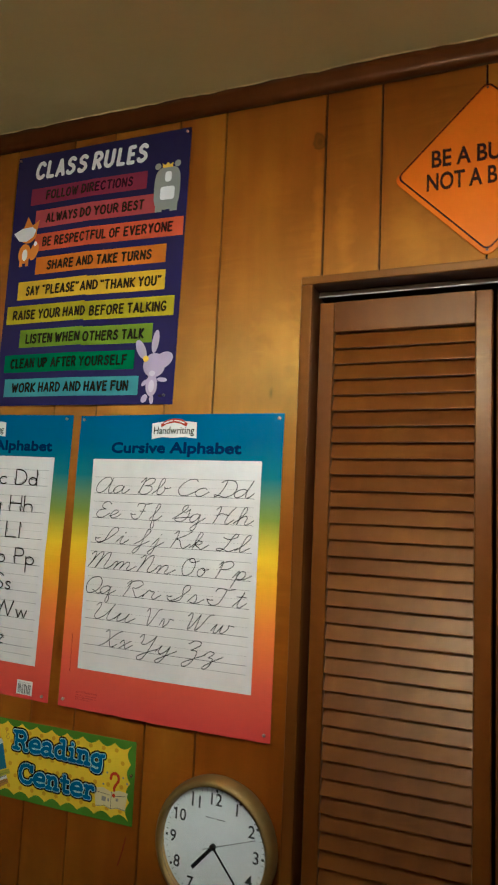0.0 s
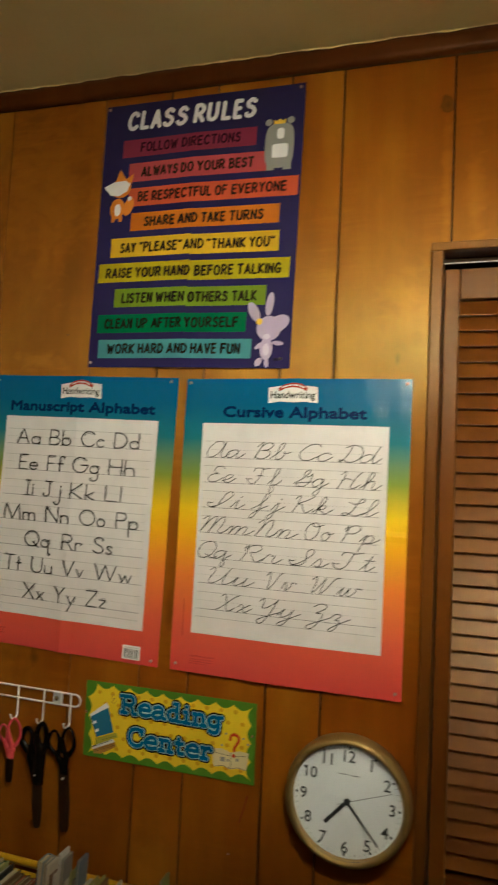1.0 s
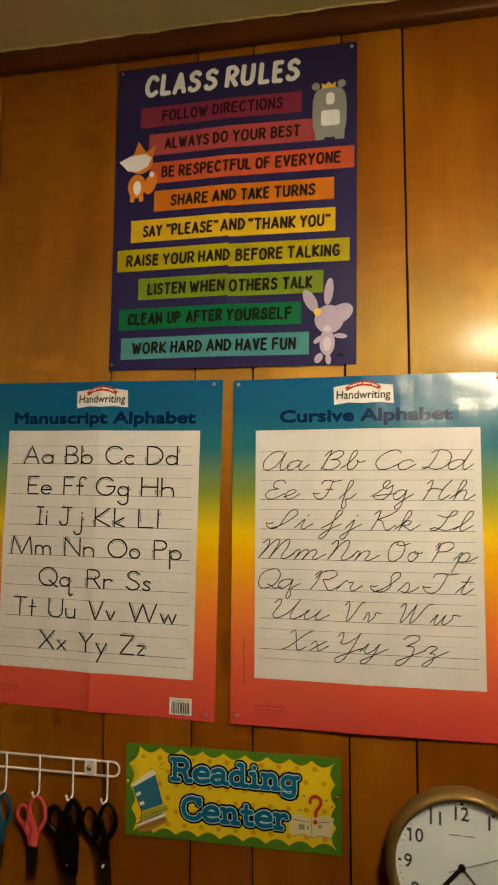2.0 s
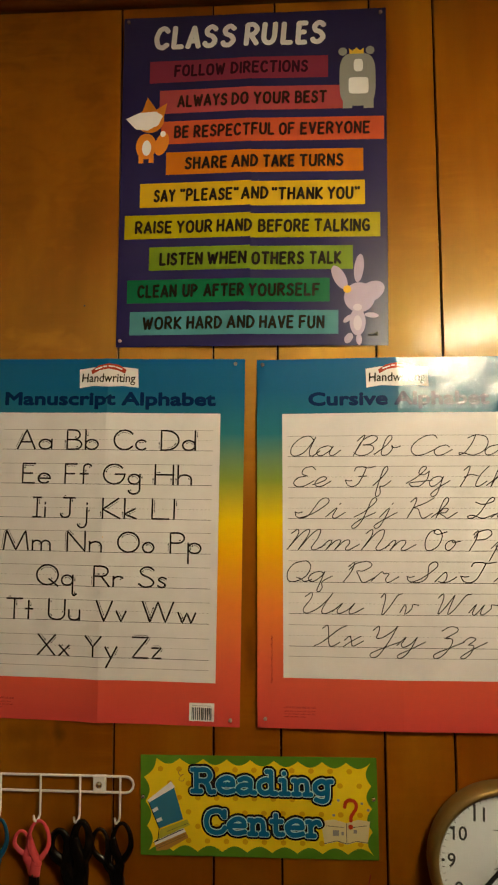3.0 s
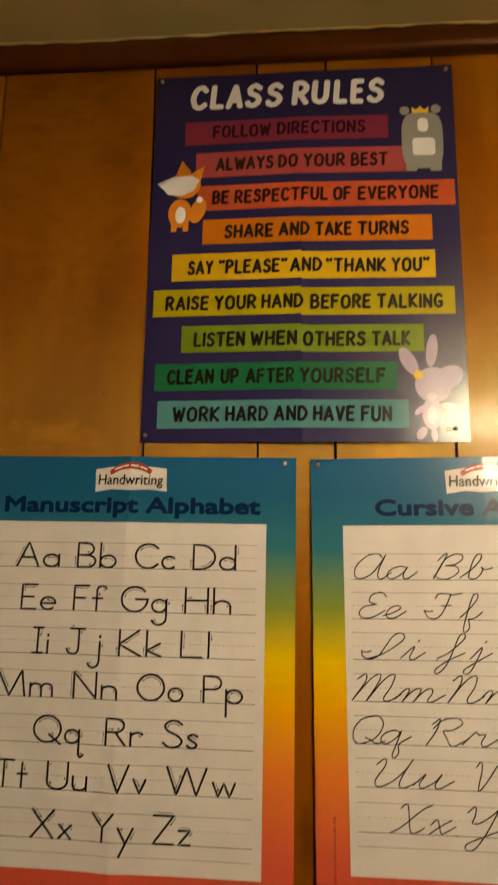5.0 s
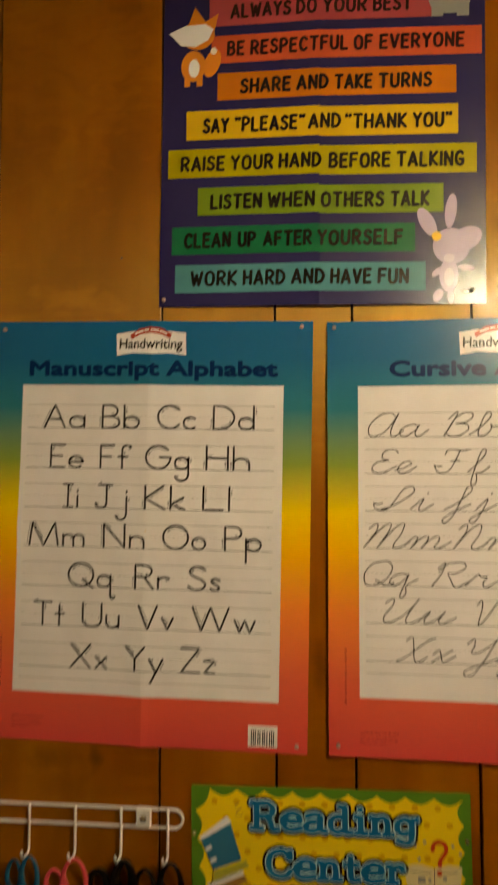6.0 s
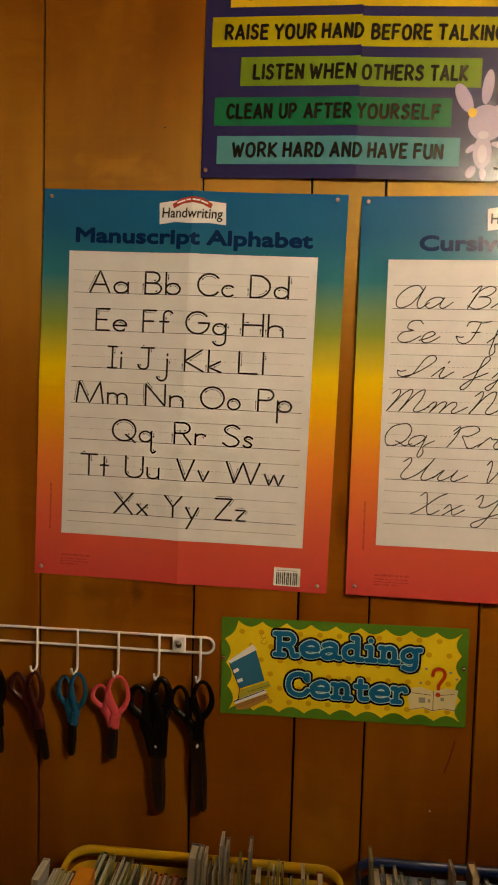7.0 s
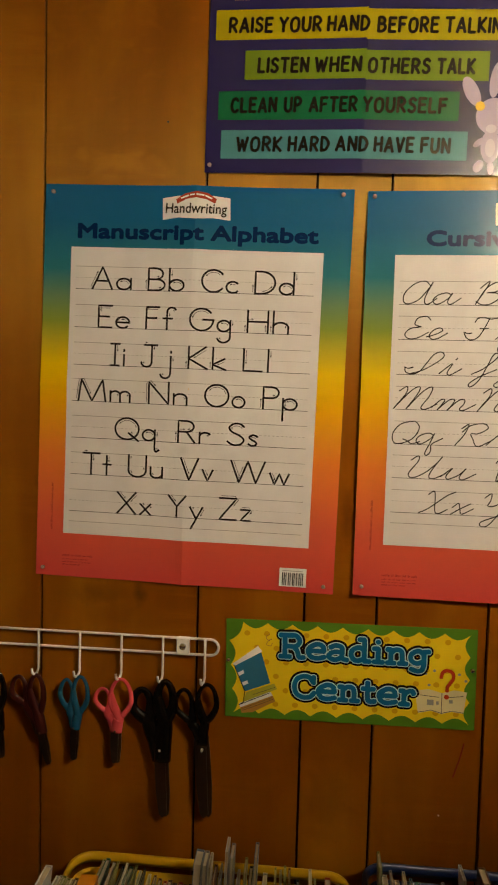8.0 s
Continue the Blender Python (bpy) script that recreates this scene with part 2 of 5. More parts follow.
CLOCK_BLACK = plain("clock_black", (0.012, 0.012, 0.013), 0.4)
CLOCK_GREY = plain("second_hand_grey", (0.16, 0.16, 0.16), 0.35, 0.6)
TRACK_METAL = plain("white_track_metal", (0.42, 0.40, 0.38), 0.35, 0.3)


def glass(name):
    n = Nodes(name, 0.02)
    n.bsdf.inputs["Transmission Weight"].default_value = 1.0
    n.bsdf.inputs["IOR"].default_value = 1.45
    n.colour((1, 1, 1, 1))
    return n.mat


def lamp_glass():
    n = Nodes("lit_lamp_glass", 0.4)
    n.colour((0.9, 0.85, 0.75, 1))
    n.bsdf.inputs["Emission Color"].default_value = LAMP_COLOUR
    n.bsdf.inputs["Emission Strength"].default_value = LAMP_STRENGTH
    return n.mat


SIGN_INK = plain("sign_ink", (0.020, 0.004, 0.003), 0.5, spec=0.1)


def sign_orange():
    n = Nodes("sign_orange", 0.21, 0, 0.42)
    v = n.coords()
    f = n.noise(v, 9, 3)
    n.colour(n.ramp(f, [(0.3, srgb(184, 90, 0)), (0.7, srgb(196, 98, 0))]))
    n.bump(n.noise(v, 30, 2), 0.06, 0.002)
    return n.mat


# ---------------------------------------------------------------- mesh helpers
def mesh_from(name, bm, materials, smooth=False):
    me = bpy.data.meshes.new(name)
    bm.normal_update()
    bm.to_mesh(me)
    bm.free()
    for m in materials if isinstance(materials, (list, tuple)) else [materials]:
        me.materials.append(m)
    if smooth:
        for p in me.polygons:
            p.use_smooth = True
    return me


def part(name, bm, material, parent=None, label="", smooth=False):
    ob = new(name, mesh_from(name, bm, material, smooth))
    if parent is not None:
        ob.parent = parent
    if label:
        tagged(ob, label)
    return ob


def thing(name, label, category, m=None, group="", kind=""):
    """An Empty at a thing's base, to parent its parts."""
    ob = new(name)
    ob.empty_display_size = 0.02
    if m is not None:
        ob.matrix_basis = m
    return tagged(ob, label, category, group, kind)


def box(x0, x1, y0, y1, z0, z1, bevel=0.0, bm=None, segments=2):
    own = bmesh.new()
    bmesh.ops.create_cube(own, size=1.0)
    for v in own.verts:
        v.co = Vector(((x0 + x1) / 2 + v.co.x * (x1 - x0), (y0 + y1) / 2 + v.co.y * (y1 - y0), (z0 + z1) / 2 + v.co.z * (z1 - z0)))
    if bevel:
        bmesh.ops.bevel(own, geom=own.edges[:], offset=bevel, segments=segments, affect="EDGES", profile=0.5)
    if bm is None:
        return own
    return join(bm, own)


def join(bm, other):
    tmp = bpy.data.meshes.new("tmp")
    other.to_mesh(tmp)
    other.free()
    bm.from_mesh(tmp)
    bpy.data.meshes.remove(tmp)
    return bm


def lathe(profile, steps=48, axis="y"):
    """Turns (radius, along) pairs about an axis."""
    bm = bmesh.new()
    rings = []
    for r, a in profile:
        ring = []
        for i in range(steps):
            t = 2 * math.pi * i / steps
            c, s = r * math.cos(t), r * math.sin(t)
            ring.append(bm.verts.new((c, a, s) if axis == "y" else (c, s, a)))
        rings.append(ring)
    for p, q in zip(rings, rings[1:]):
        for i in range(steps):
            j = (i + 1) % steps
            bm.faces.new((p[i], p[j], q[j], q[i]))
    bmesh.ops.remove_doubles(bm, verts=bm.verts[:], dist=1e-6)
    bmesh.ops.recalc_face_normals(bm, faces=bm.faces[:])
    return bm


def thicken(bm, face, deep):
    """Gives a flat face a thickness along y."""
    got = bmesh.ops.extrude_face_region(bm, geom=[face])
    for v in got["geom"]:
        if isinstance(v, bmesh.types.BMVert):
            v.co.y += deep
    bmesh.ops.recalc_face_normals(bm, faces=bm.faces[:])


def tube(points, radius, sides=8, closed=False, flat=1.0, depth=None):
    """A round bar along a line of points."""
    bm = bmesh.new()
    pts = [Vector(p) for p in points]
    count, rings, up = len(pts), [], None
    for i, p in enumerate(pts):
        a = pts[i - 1] if (i or closed) else p
        b = pts[(i + 1) % count] if (i < count - 1 or closed) else p
        d = (b - a).normalized()
        if up is None:
            up = d.orthogonal().normalized()
        up = (up - d * up.dot(d)).normalized()
        side = d.cross(up)
        r = radius[i] if isinstance(radius, list) else radius
        rings.append([bm.verts.new(p + (up * math.cos(t) + side * math.sin(t) * flat) * r) for t in (2 * math.pi * k / sides for k in range(sides))])
    pairs = list(zip(rings, rings[1:])) + ([(rings[-1], rings[0])] if closed else [])
    for r, q in pairs:
        for k in range(sides):
            j = (k + 1) % sides
            bm.faces.new((r[k], r[j], q[j], q[k]))
    if not closed:
        bm.faces.new(rings[0][::-1])
        bm.faces.new(rings[-1])
    bmesh.ops.recalc_face_normals(bm, faces=bm.faces[:])
    return bm


def smooth_line(ctrl, per=7):
    """A Catmull-Rom curve through control points."""
    pts = [Vector(p) for p in ctrl]
    ext = [pts[0] * 2 - pts[1]] + pts + [pts[-1] * 2 - pts[-2]]
    out = []
    for i in range(1, len(ext) - 2):
        p0, p1, p2, p3 = ext[i - 1:i + 3]
        for k in range(per):
            t = k / per
            out.append(0.5 * (2 * p1 + (p2 - p0) * t + (2 * p0 - 5 * p1 + 4 * p2 - p3) * t * t + (3 * p1 - p0 - 3 * p2 + p3) * t ** 3))
    return out + [pts[-1]]


# ---------------------------------------------------------------- printed sheets
class Sheet:
    """A sheet on the wall. Its own coordinates are u to the right and v down from its top left corner, in millimetres; lift is how far the paper stands off the wall there."""

    def __init__(self, root, width, height, lift, base=0.0016):
        self.root, self.on, self.w, self.h, self.base, self.slip = root, root, width, height, base, 0.0
        self.nu, self.nv = 2 * round(width * 50), 2 * round(height * 50)
        du, dv = width * 1000 / self.nu, height * 1000 / self.nv
        self.grid = [[lift(i * du, j * dv) for i in range(self.nu + 1)] for j in range(self.nv + 1)]

    def lift(self, u, v):
        """The paper bends in small flat facets."""
        a, b = u / (self.w * 1000) * self.nu, v / (self.h * 1000) * self.nv
        i, j = min(self.nu - 1, max(0, int(a))), min(self.nv - 1, max(0, int(b)))
        a, b, g = a - i, b - j, self.grid
        return (g[j][i] * (1 - a) + g[j][i + 1] * a) * (1 - b) + (g[j + 1][i] * (1 - a) + g[j + 1][i + 1] * a) * b

    def at(self, u, v, layer=0.0):
        v += self.slip if layer else 0.0
        return Vector((u / 1000 - self.w / 2, -self.base - self.lift(u, v) - layer * 0.00035, self.h / 2 - v / 1000))

    def flat(self, name, rings, material, layer, label="", cell=5.0):
        """A printed shape: rectangles are cut into a grid, so that they follow the paper."""
        bm = bmesh.new()
        for ring in rings:
            if len(ring) == 4 and isinstance(ring[0], (int, float)):
                u0, v0, u1, v1 = ring
                nu, nv = max(1, int((u1 - u0) / cell)), max(1, int((v1 - v0) / cell))
                g = [[bm.verts.new(self.at(u0 + (u1 - u0) * i / nu, v0 + (v1 - v0) * j / nv, layer)) for i in range(nu + 1)] for j in range(nv + 1)]
                for j in range(nv):
                    for i in range(nu):
                        bm.faces.new((g[j + 1][i], g[j + 1][i + 1], g[j][i + 1], g[j][i]))
            else:
                corners = [bm.verts.new(self.at(u, v, layer)) for u, v in ring]
                for tri in geometry.tessellate_polygon([[Vector((u, v, 0)) for u, v in ring]]):
                    bm.faces.new([corners[k] for k in tri])
        for f in bm.faces:
            f.normal_update()
            if f.normal.y > 0:
                f.normal_flip()
        return part(name, bm, material, self.on, label)

    def band(self, name, top, bottom, material, layer, label="", rows=5):
        """A printed strip between an upper and a lower line of as many points."""
        def fine(line):
            out = []
            for (a, b), (c, d) in zip(line, line[1:]):
                n = 5
                out += [(a + (c - a) * k / n, b + (d - b) * k / n) for k in range(n)]
            return out + [line[-1]]

        up, low = fine(top), fine(bottom)
        bm = bmesh.new()
        g = [[bm.verts.new(self.at(a + (c - a) * j / rows, b + (d - b) * j / rows, layer)) for (a, b), (c, d) in zip(up, low)] for j in range(rows + 1)]
        for j in range(rows):
            for i in range(len(up) - 1):
                bm.faces.new((g[j + 1][i], g[j + 1][i + 1], g[j][i + 1], g[j][i]))
        return part(name, bm, material, self.on, label)

    def paper(self, material, label="", thick=0.0004):
        bm = bmesh.new()
        nu, nv = self.nu, self.nv
        W, H = self.w * 1000, self.h * 1000
        g = [[bm.verts.new(self.at(W * i / nu, H * j / nv)) for i in range(nu + 1)] for j in range(nv + 1)]
        b = [[bm.verts.new(g[j][i].co + Vector((0, thick, 0))) for i in range(nu + 1)] for j in range(nv + 1)]
        for j in range(nv):
            for i in range(nu):
                bm.faces.new((g[j + 1][i], g[j + 1][i + 1], g[j][i + 1], g[j][i]))
                bm.faces.new((b[j][i], b[j][i + 1], b[j + 1][i + 1], b[j + 1][i]))
        rim = [(0, i) for i in range(nu)] + [(j, nu) for j in range(nv)] + [(nv, i) for i in range(nu, 0, -1)] + [(j, 0) for j in range(nv, 0, -1)]
        for (j, i), (q, p) in zip(rim, rim[1:] + rim[:1]):
            bm.faces.new((g[j][i], g[q][p], b[q][p], b[j][i]))
        return part("paper", bm, material, self.on, label, smooth=False)

    def text(self, name, words, material, u0, base, width, cap, layer, bold=0.0, lean=0.0, label="", slope=0.0, weight=0.0):
        """A line of type with its left end, baseline, width and capital height in millimetres; bold is by how much each stroke is widened all round."""
        src = type_mesh(words, weight, lean)
        lo, hi = min(v.co.x for v in src.verts), max(v.co.x for v in src.verts)
        u0, width, base, cap = u0 + bold, width - 2 * bold, base - bold, cap - 2 * bold
        turns = [(0, 0)] if not bold else [(bold * math.cos(a), bold * math.sin(a)) for a in (math.pi * (2 * k + 1) / 12 for k in range(12))] + [(0, 0)]
        bm = bmesh.new()
        for k, (du, dv) in enumerate(turns):
            copies = {}
            for v in src.verts:
                x, y = (v.co.x - lo) / (hi - lo) * width, v.co.y / 0.7 * cap
                copies[v] = bm.verts.new(self.at(u0 + x + du, base - y + slope * x + dv, layer + k * 0.03))
            for f in src.faces:
                bm.faces.new([copies[v] for v in f.verts])
        src.free()
        for f in bm.faces:
            f.normal_update()
            if f.normal.y > 0:
                f.normal_flip()
        return part(name, bm, material, self.on, label)

    def strokes(self, name, lines, material, layer, wide=1.3, label="", thin=()):
        """Pen lines of even width, and thin ones beside them."""
        bm = bmesh.new()
        for line, wide in [(l, wide) for l in lines] + [(l, 0.75) for l in thin]:
            ends = [Vector((u, v)) for u, v in line]
            pts = [ends[0]]
            for a, b in zip(ends, ends[1:]):
                k = max(1, int((b - a).length / 3.5))
                pts += [a.lerp(b, (j + 1) / k) for j in range(k)]
            left, right = [], []
            for i, p in enumerate(pts):
                d = pts[min(i + 1, len(pts) - 1)] - pts[max(i - 1, 0)]
                if d.length < 1e-6:
                    d = Vector((1, 0))
                d.normalize()
                n = Vector((-d.y, d.x)) * wide / 2
                ext = d * (wide * 0.4) * (-1 if i == 0 else 1 if i == len(pts) - 1 else 0)
                left.append(bm.verts.new(self.at(*(p + n + ext), layer)))
                right.append(bm.verts.new(self.at(*(p - n + ext), layer)))
            for i in range(len(pts) - 1):
                bm.faces.new((left[i], left[i + 1], right[i + 1], right[i]))
        for f in bm.faces:
            f.normal_update()
            if f.normal.y > 0:
                f.normal_flip()
        return part(name, bm, material, self.on, label)


def split_corners(line, limit=38.0):
    """Cuts a pen line where it turns sharply."""
    pts = [Vector(p) for p in line]
    out, run = [], [pts[0]]
    for i in range(1, len(pts)):
        run.append(pts[i])
        if i < len(pts) - 1:
            a, b = pts[i] - pts[i - 1], pts[i + 1] - pts[i]
            if a.length > 1e-6 and b.length > 1e-6 and math.degrees(a.angle(b)) > limit:
                out.append(run)
                run = [pts[i]]
    return out + [run]


def brush(sheet, name, lines, material, layer, wide, label=""):
    """Thick brush lettering with rounded ends; every stroke lies a hair above the one before."""
    bm = bmesh.new()
    r, k = wide / 2, 0
    for line in lines:
        for run in split_corners(line):
            pts = [run[0]]
            for a, b in zip(run, run[1:]):
                n = max(1, int((b - a).length / 4.0))
                pts += [a.lerp(b, (j + 1) / n) for j in range(n)]
            z, count = layer + 0.025 * k, len(pts)
            k += 1
            left, right, ways = [], [], []
            for i, p in enumerate(pts):
                d = pts[min(i + 1, count - 1)] - pts[max(i - 1, 0)]
                d = d.normalized() if d.length > 1e-6 else Vector((1, 0))
                ways.append(d)
                left.append(bm.verts.new(sheet.at(p.x - d.y * r, p.y + d.x * r, z)))
                right.append(bm.verts.new(sheet.at(p.x + d.y * r, p.y - d.x * r, z)))
            for i in range(count - 1):
                bm.faces.new((left[i], left[i + 1], right[i + 1], right[i]))
            for p, d, sign, a, b in ((pts[0], ways[0], -1, left[0], right[0]), (pts[-1], ways[-1], 1, left[-1], right[-1])):
                side = Vector((-d.y, d.x))
                cap = [p + side * (r * math.cos(t)) + d * (sign * 0.8 * r * math.sin(t)) for t in (math.pi * q / 6 for q in range(1, 6))]
                bm.faces.new([a] + [bm.verts.new(sheet.at(q.x, q.y, z)) for q in cap] + [b])
    for f in bm.faces:
        f.normal_update()
        if f.normal.y > 0:
            f.normal_flip()
    return part(name, bm, material, sheet.on, label)


def hand_line(words, style, u0, u1, base, cap, wide, gap=0.26, space=0.30, sway=0.0, lean=0.0):
    """Pen lines, letter by letter, of a row of lettering that fills u0 to u1, strokes included."""
    lines, at = [], 0.0
    for ch in words:
        if ch == " ":
            at += space
            continue
        own = pen_lines(ch, style)
        lo, hi = min(x for l in own for x, y in l), max(x for l in own for x, y in l)
        dy = random.uniform(-sway, sway)
        lines.append([[(at + x - lo + lean * y, y + dy) for x, y in l] for l in own])
        at += hi - lo + gap
    across = [x for letter in lines for l in letter for x, y in l]
    lo, hi = min(across), max(across)
    h, w = cap - wide, u1 - u0 - wide
    return [[[(u0 + wide / 2 + (x - lo) / (hi - lo) * w, base - wide / 2 - y * h) for x, y in l] for l in letter] for letter in lines]


def tick_print(sheet, name, runs, upright=False, material=None):
    """Fine print as rows of small ticks: start, level, end, letter height."""
    ticks = []
    for a0, level, a1, tall in runs:
        a = a0
        while a < a1:
            for k in range(random.randint(3, 8)):
                h = tall * random.choice((0.65, 0.7, 1.0))
                ticks.append([(level, a), (level - h, a)] if upright else [(a, level), (a, level - h)])
                a += random.uniform(1.0, 1.6)
            a += 1.6
    return sheet.strokes(name, ticks, material or FINE_INK, 1.5, 0.55)


def type_mesh(words, weight=0.0, lean=0.0):
    """Type of the built-in font as a flat mesh in x and y, one unit to the em."""
    cu = bpy.data.curves.new("type", "FONT")
    cu.body, cu.size, cu.offset, cu.shear, cu.resolution_u = words, 1.0, weight, lean, 4
    ob = bpy.data.objects.new("type", cu)
    me = bpy.data.meshes.new_from_object(ob)
    bm = bmesh.new()
    bm.from_mesh(me)
    bpy.data.objects.remove(ob)
    bpy.data.curves.remove(cu)
    bpy.data.meshes.remove(me)
    return bm


def oval(cu, cv, ru, rv, turn=0.0, steps=28, power=2.0):
    out = []
    for i in range(steps):
        t = 2 * math.pi * i / steps
        c, s = math.cos(t), math.sin(t)
        x, y = ru * math.copysign(abs(c) ** (2 / power), c), rv * math.copysign(abs(s) ** (2 / power), s)
        a = radians(turn)
        out.append((cu + x * math.cos(a) - y * math.sin(a), cv + x * math.sin(a) + y * math.cos(a)))
    return out


# Handwriting: each letter as pen strokes on a unit capital height. A stroke that begins with ~ is a smooth curve, with o an arc (centre, radii, from, to), else straight.
PRINT = {
    "A": "0,0 .35,1 .7,0/.13,.37 .57,.37", "a": "o.25,.25,.25,.25,0,360/.5,.5 .5,0", "B": "0,0 0,1 .25,1/o.25,.75,.25,.25,-90,90/0,.5 .3,.5/o.3,.25,.27,.25,-90,90/0,0 .3,0",
    "b": "0,1 0,0/o.25,.25,.25,.25,0,360", "C": "o.45,.5,.45,.5,40,320", "c": "o.25,.25,.25,.25,45,315", "D": "0,0 0,1 .2,1/o.2,.5,.5,.5,-90,90/0,0 .2,0",
    "d": "o.25,.25,.25,.25,0,360/.5,1 .5,0", "E": ".5,1 0,1 0,0 .5,0/0,.5 .4,.5", "e": "0,.25 .5,.25/o.25,.25,.25,.25,0,315", "F": ".5,1 0,1 0,0/0,.5 .4,.5",
    "f": "o.28,.8,.18,.2,30,180/.1,.8 .1,0/-.05,.5 .3,.5", "G": "o.45,.5,.45,.5,40,360/.9,.5 .5,.5", "g": "o.25,.25,.25,.25,0,360/.5,.5 .5,-.25/o.25,-.25,.25,.25,200,360",
    "H": "0,0 0,1/.6,0 .6,1/0,.5 .6,.5", "h": "0,0 0,1/o.22,.28,.22,.22,0,180/.44,.28 .44,0", "I": "0,1 .3,1/0,0 .3,0/.15,1 .15,0", "i": "0,.5 0,0/0,.68 0,.74",
    "J": "0,1 .5,1/.3,1 .3,.2/o.1,.2,.2,.2,180,360", "j": "0,.5 0,-.25/o-.2,-.25,.2,.25,200,360/0,.68 0,.74", "K": "0,0 0,1/.5,1 0,.45 .55,0", "k": "0,0 0,1/.35,.5 0,.22 .38,0",
    "L": "0,1 0,0 .5,0", "l": "0,1 0,0", "M": "0,0 .1,1 .45,0 .8,1 .9,0", "m": "0,.5 0,0/o.16,.32,.16,.18,0,180/.32,.32 .32,0/o.48,.32,.16,.18,0,180/.64,.32 .64,0",
    "N": "0,0 0,1 .6,0 .6,1", "n": "0,.5 0,0/o.2,.3,.2,.2,0,180/.4,.3 .4,0", "O": "o.48,.5,.48,.5,0,360", "o": "o.25,.25,.25,.25,0,360", "P": "0,0 0,1 .3,1/o.3,.75,.25,.25,-90,90/.3,.5 0,.5",
    "p": "0,.5 0,-.5/o.25,.25,.25,.25,0,360", "Q": "o.48,.5,.48,.5,0,360/.55,.3 .95,-.05", "q": "o.25,.25,.25,.25,0,360/.5,.5 .5,-.4/~.5,-.4 .57,-.5 .68,-.42",
    "R": "0,0 0,1 .3,1/o.3,.75,.25,.25,-90,90/0,.5 .3,.5 .6,0", "r": "0,.5 0,0/o.2,.3,.2,.2,40,180", "S": "~.55,.85 .4,.98 .2,.97 .05,.8 .15,.6 .4,.45 .55,.25 .45,.05 .2,0 0,.15",
    "s": "~.3,.42 .2,.49 .1,.48 .03,.4 .08,.3 .2,.22 .28,.12 .22,.02 .1,0 0,.08", "T": "0,1 .7,1/.35,1 .35,0", "t": "0,.9 0,0/-.15,.5 .18,.5",
    "U": "0,1 0,.3/o.3,.3,.3,.3,180,360/.6,.3 .6,1", "u": "0,.5 0,.2/o.2,.2,.2,.2,180,360/.4,.5 .4,0", "V": "0,1 .3,0 .6,1", "v": "0,.5 .18,0 .36,.5",
    "W": "0,1 .25,0 .5,1 .75,0 1,1", "w": "0,.5 .14,0 .28,.5 .42,0 .56,.5", "X": "0,1 .6,0/.6,1 0,0", "x": "0,.5 .34,0/.34,.5 0,0",
    "Y": "0,1 .3,.5 .6,1/.3,.5 .3,0", "y": "0,.5 .2,0/.42,.5 .05,-.5", "Z": "0,1 .6,1 0,0 .6,0", "z": "0,.5 .34,.5 0,0 .34,0"}
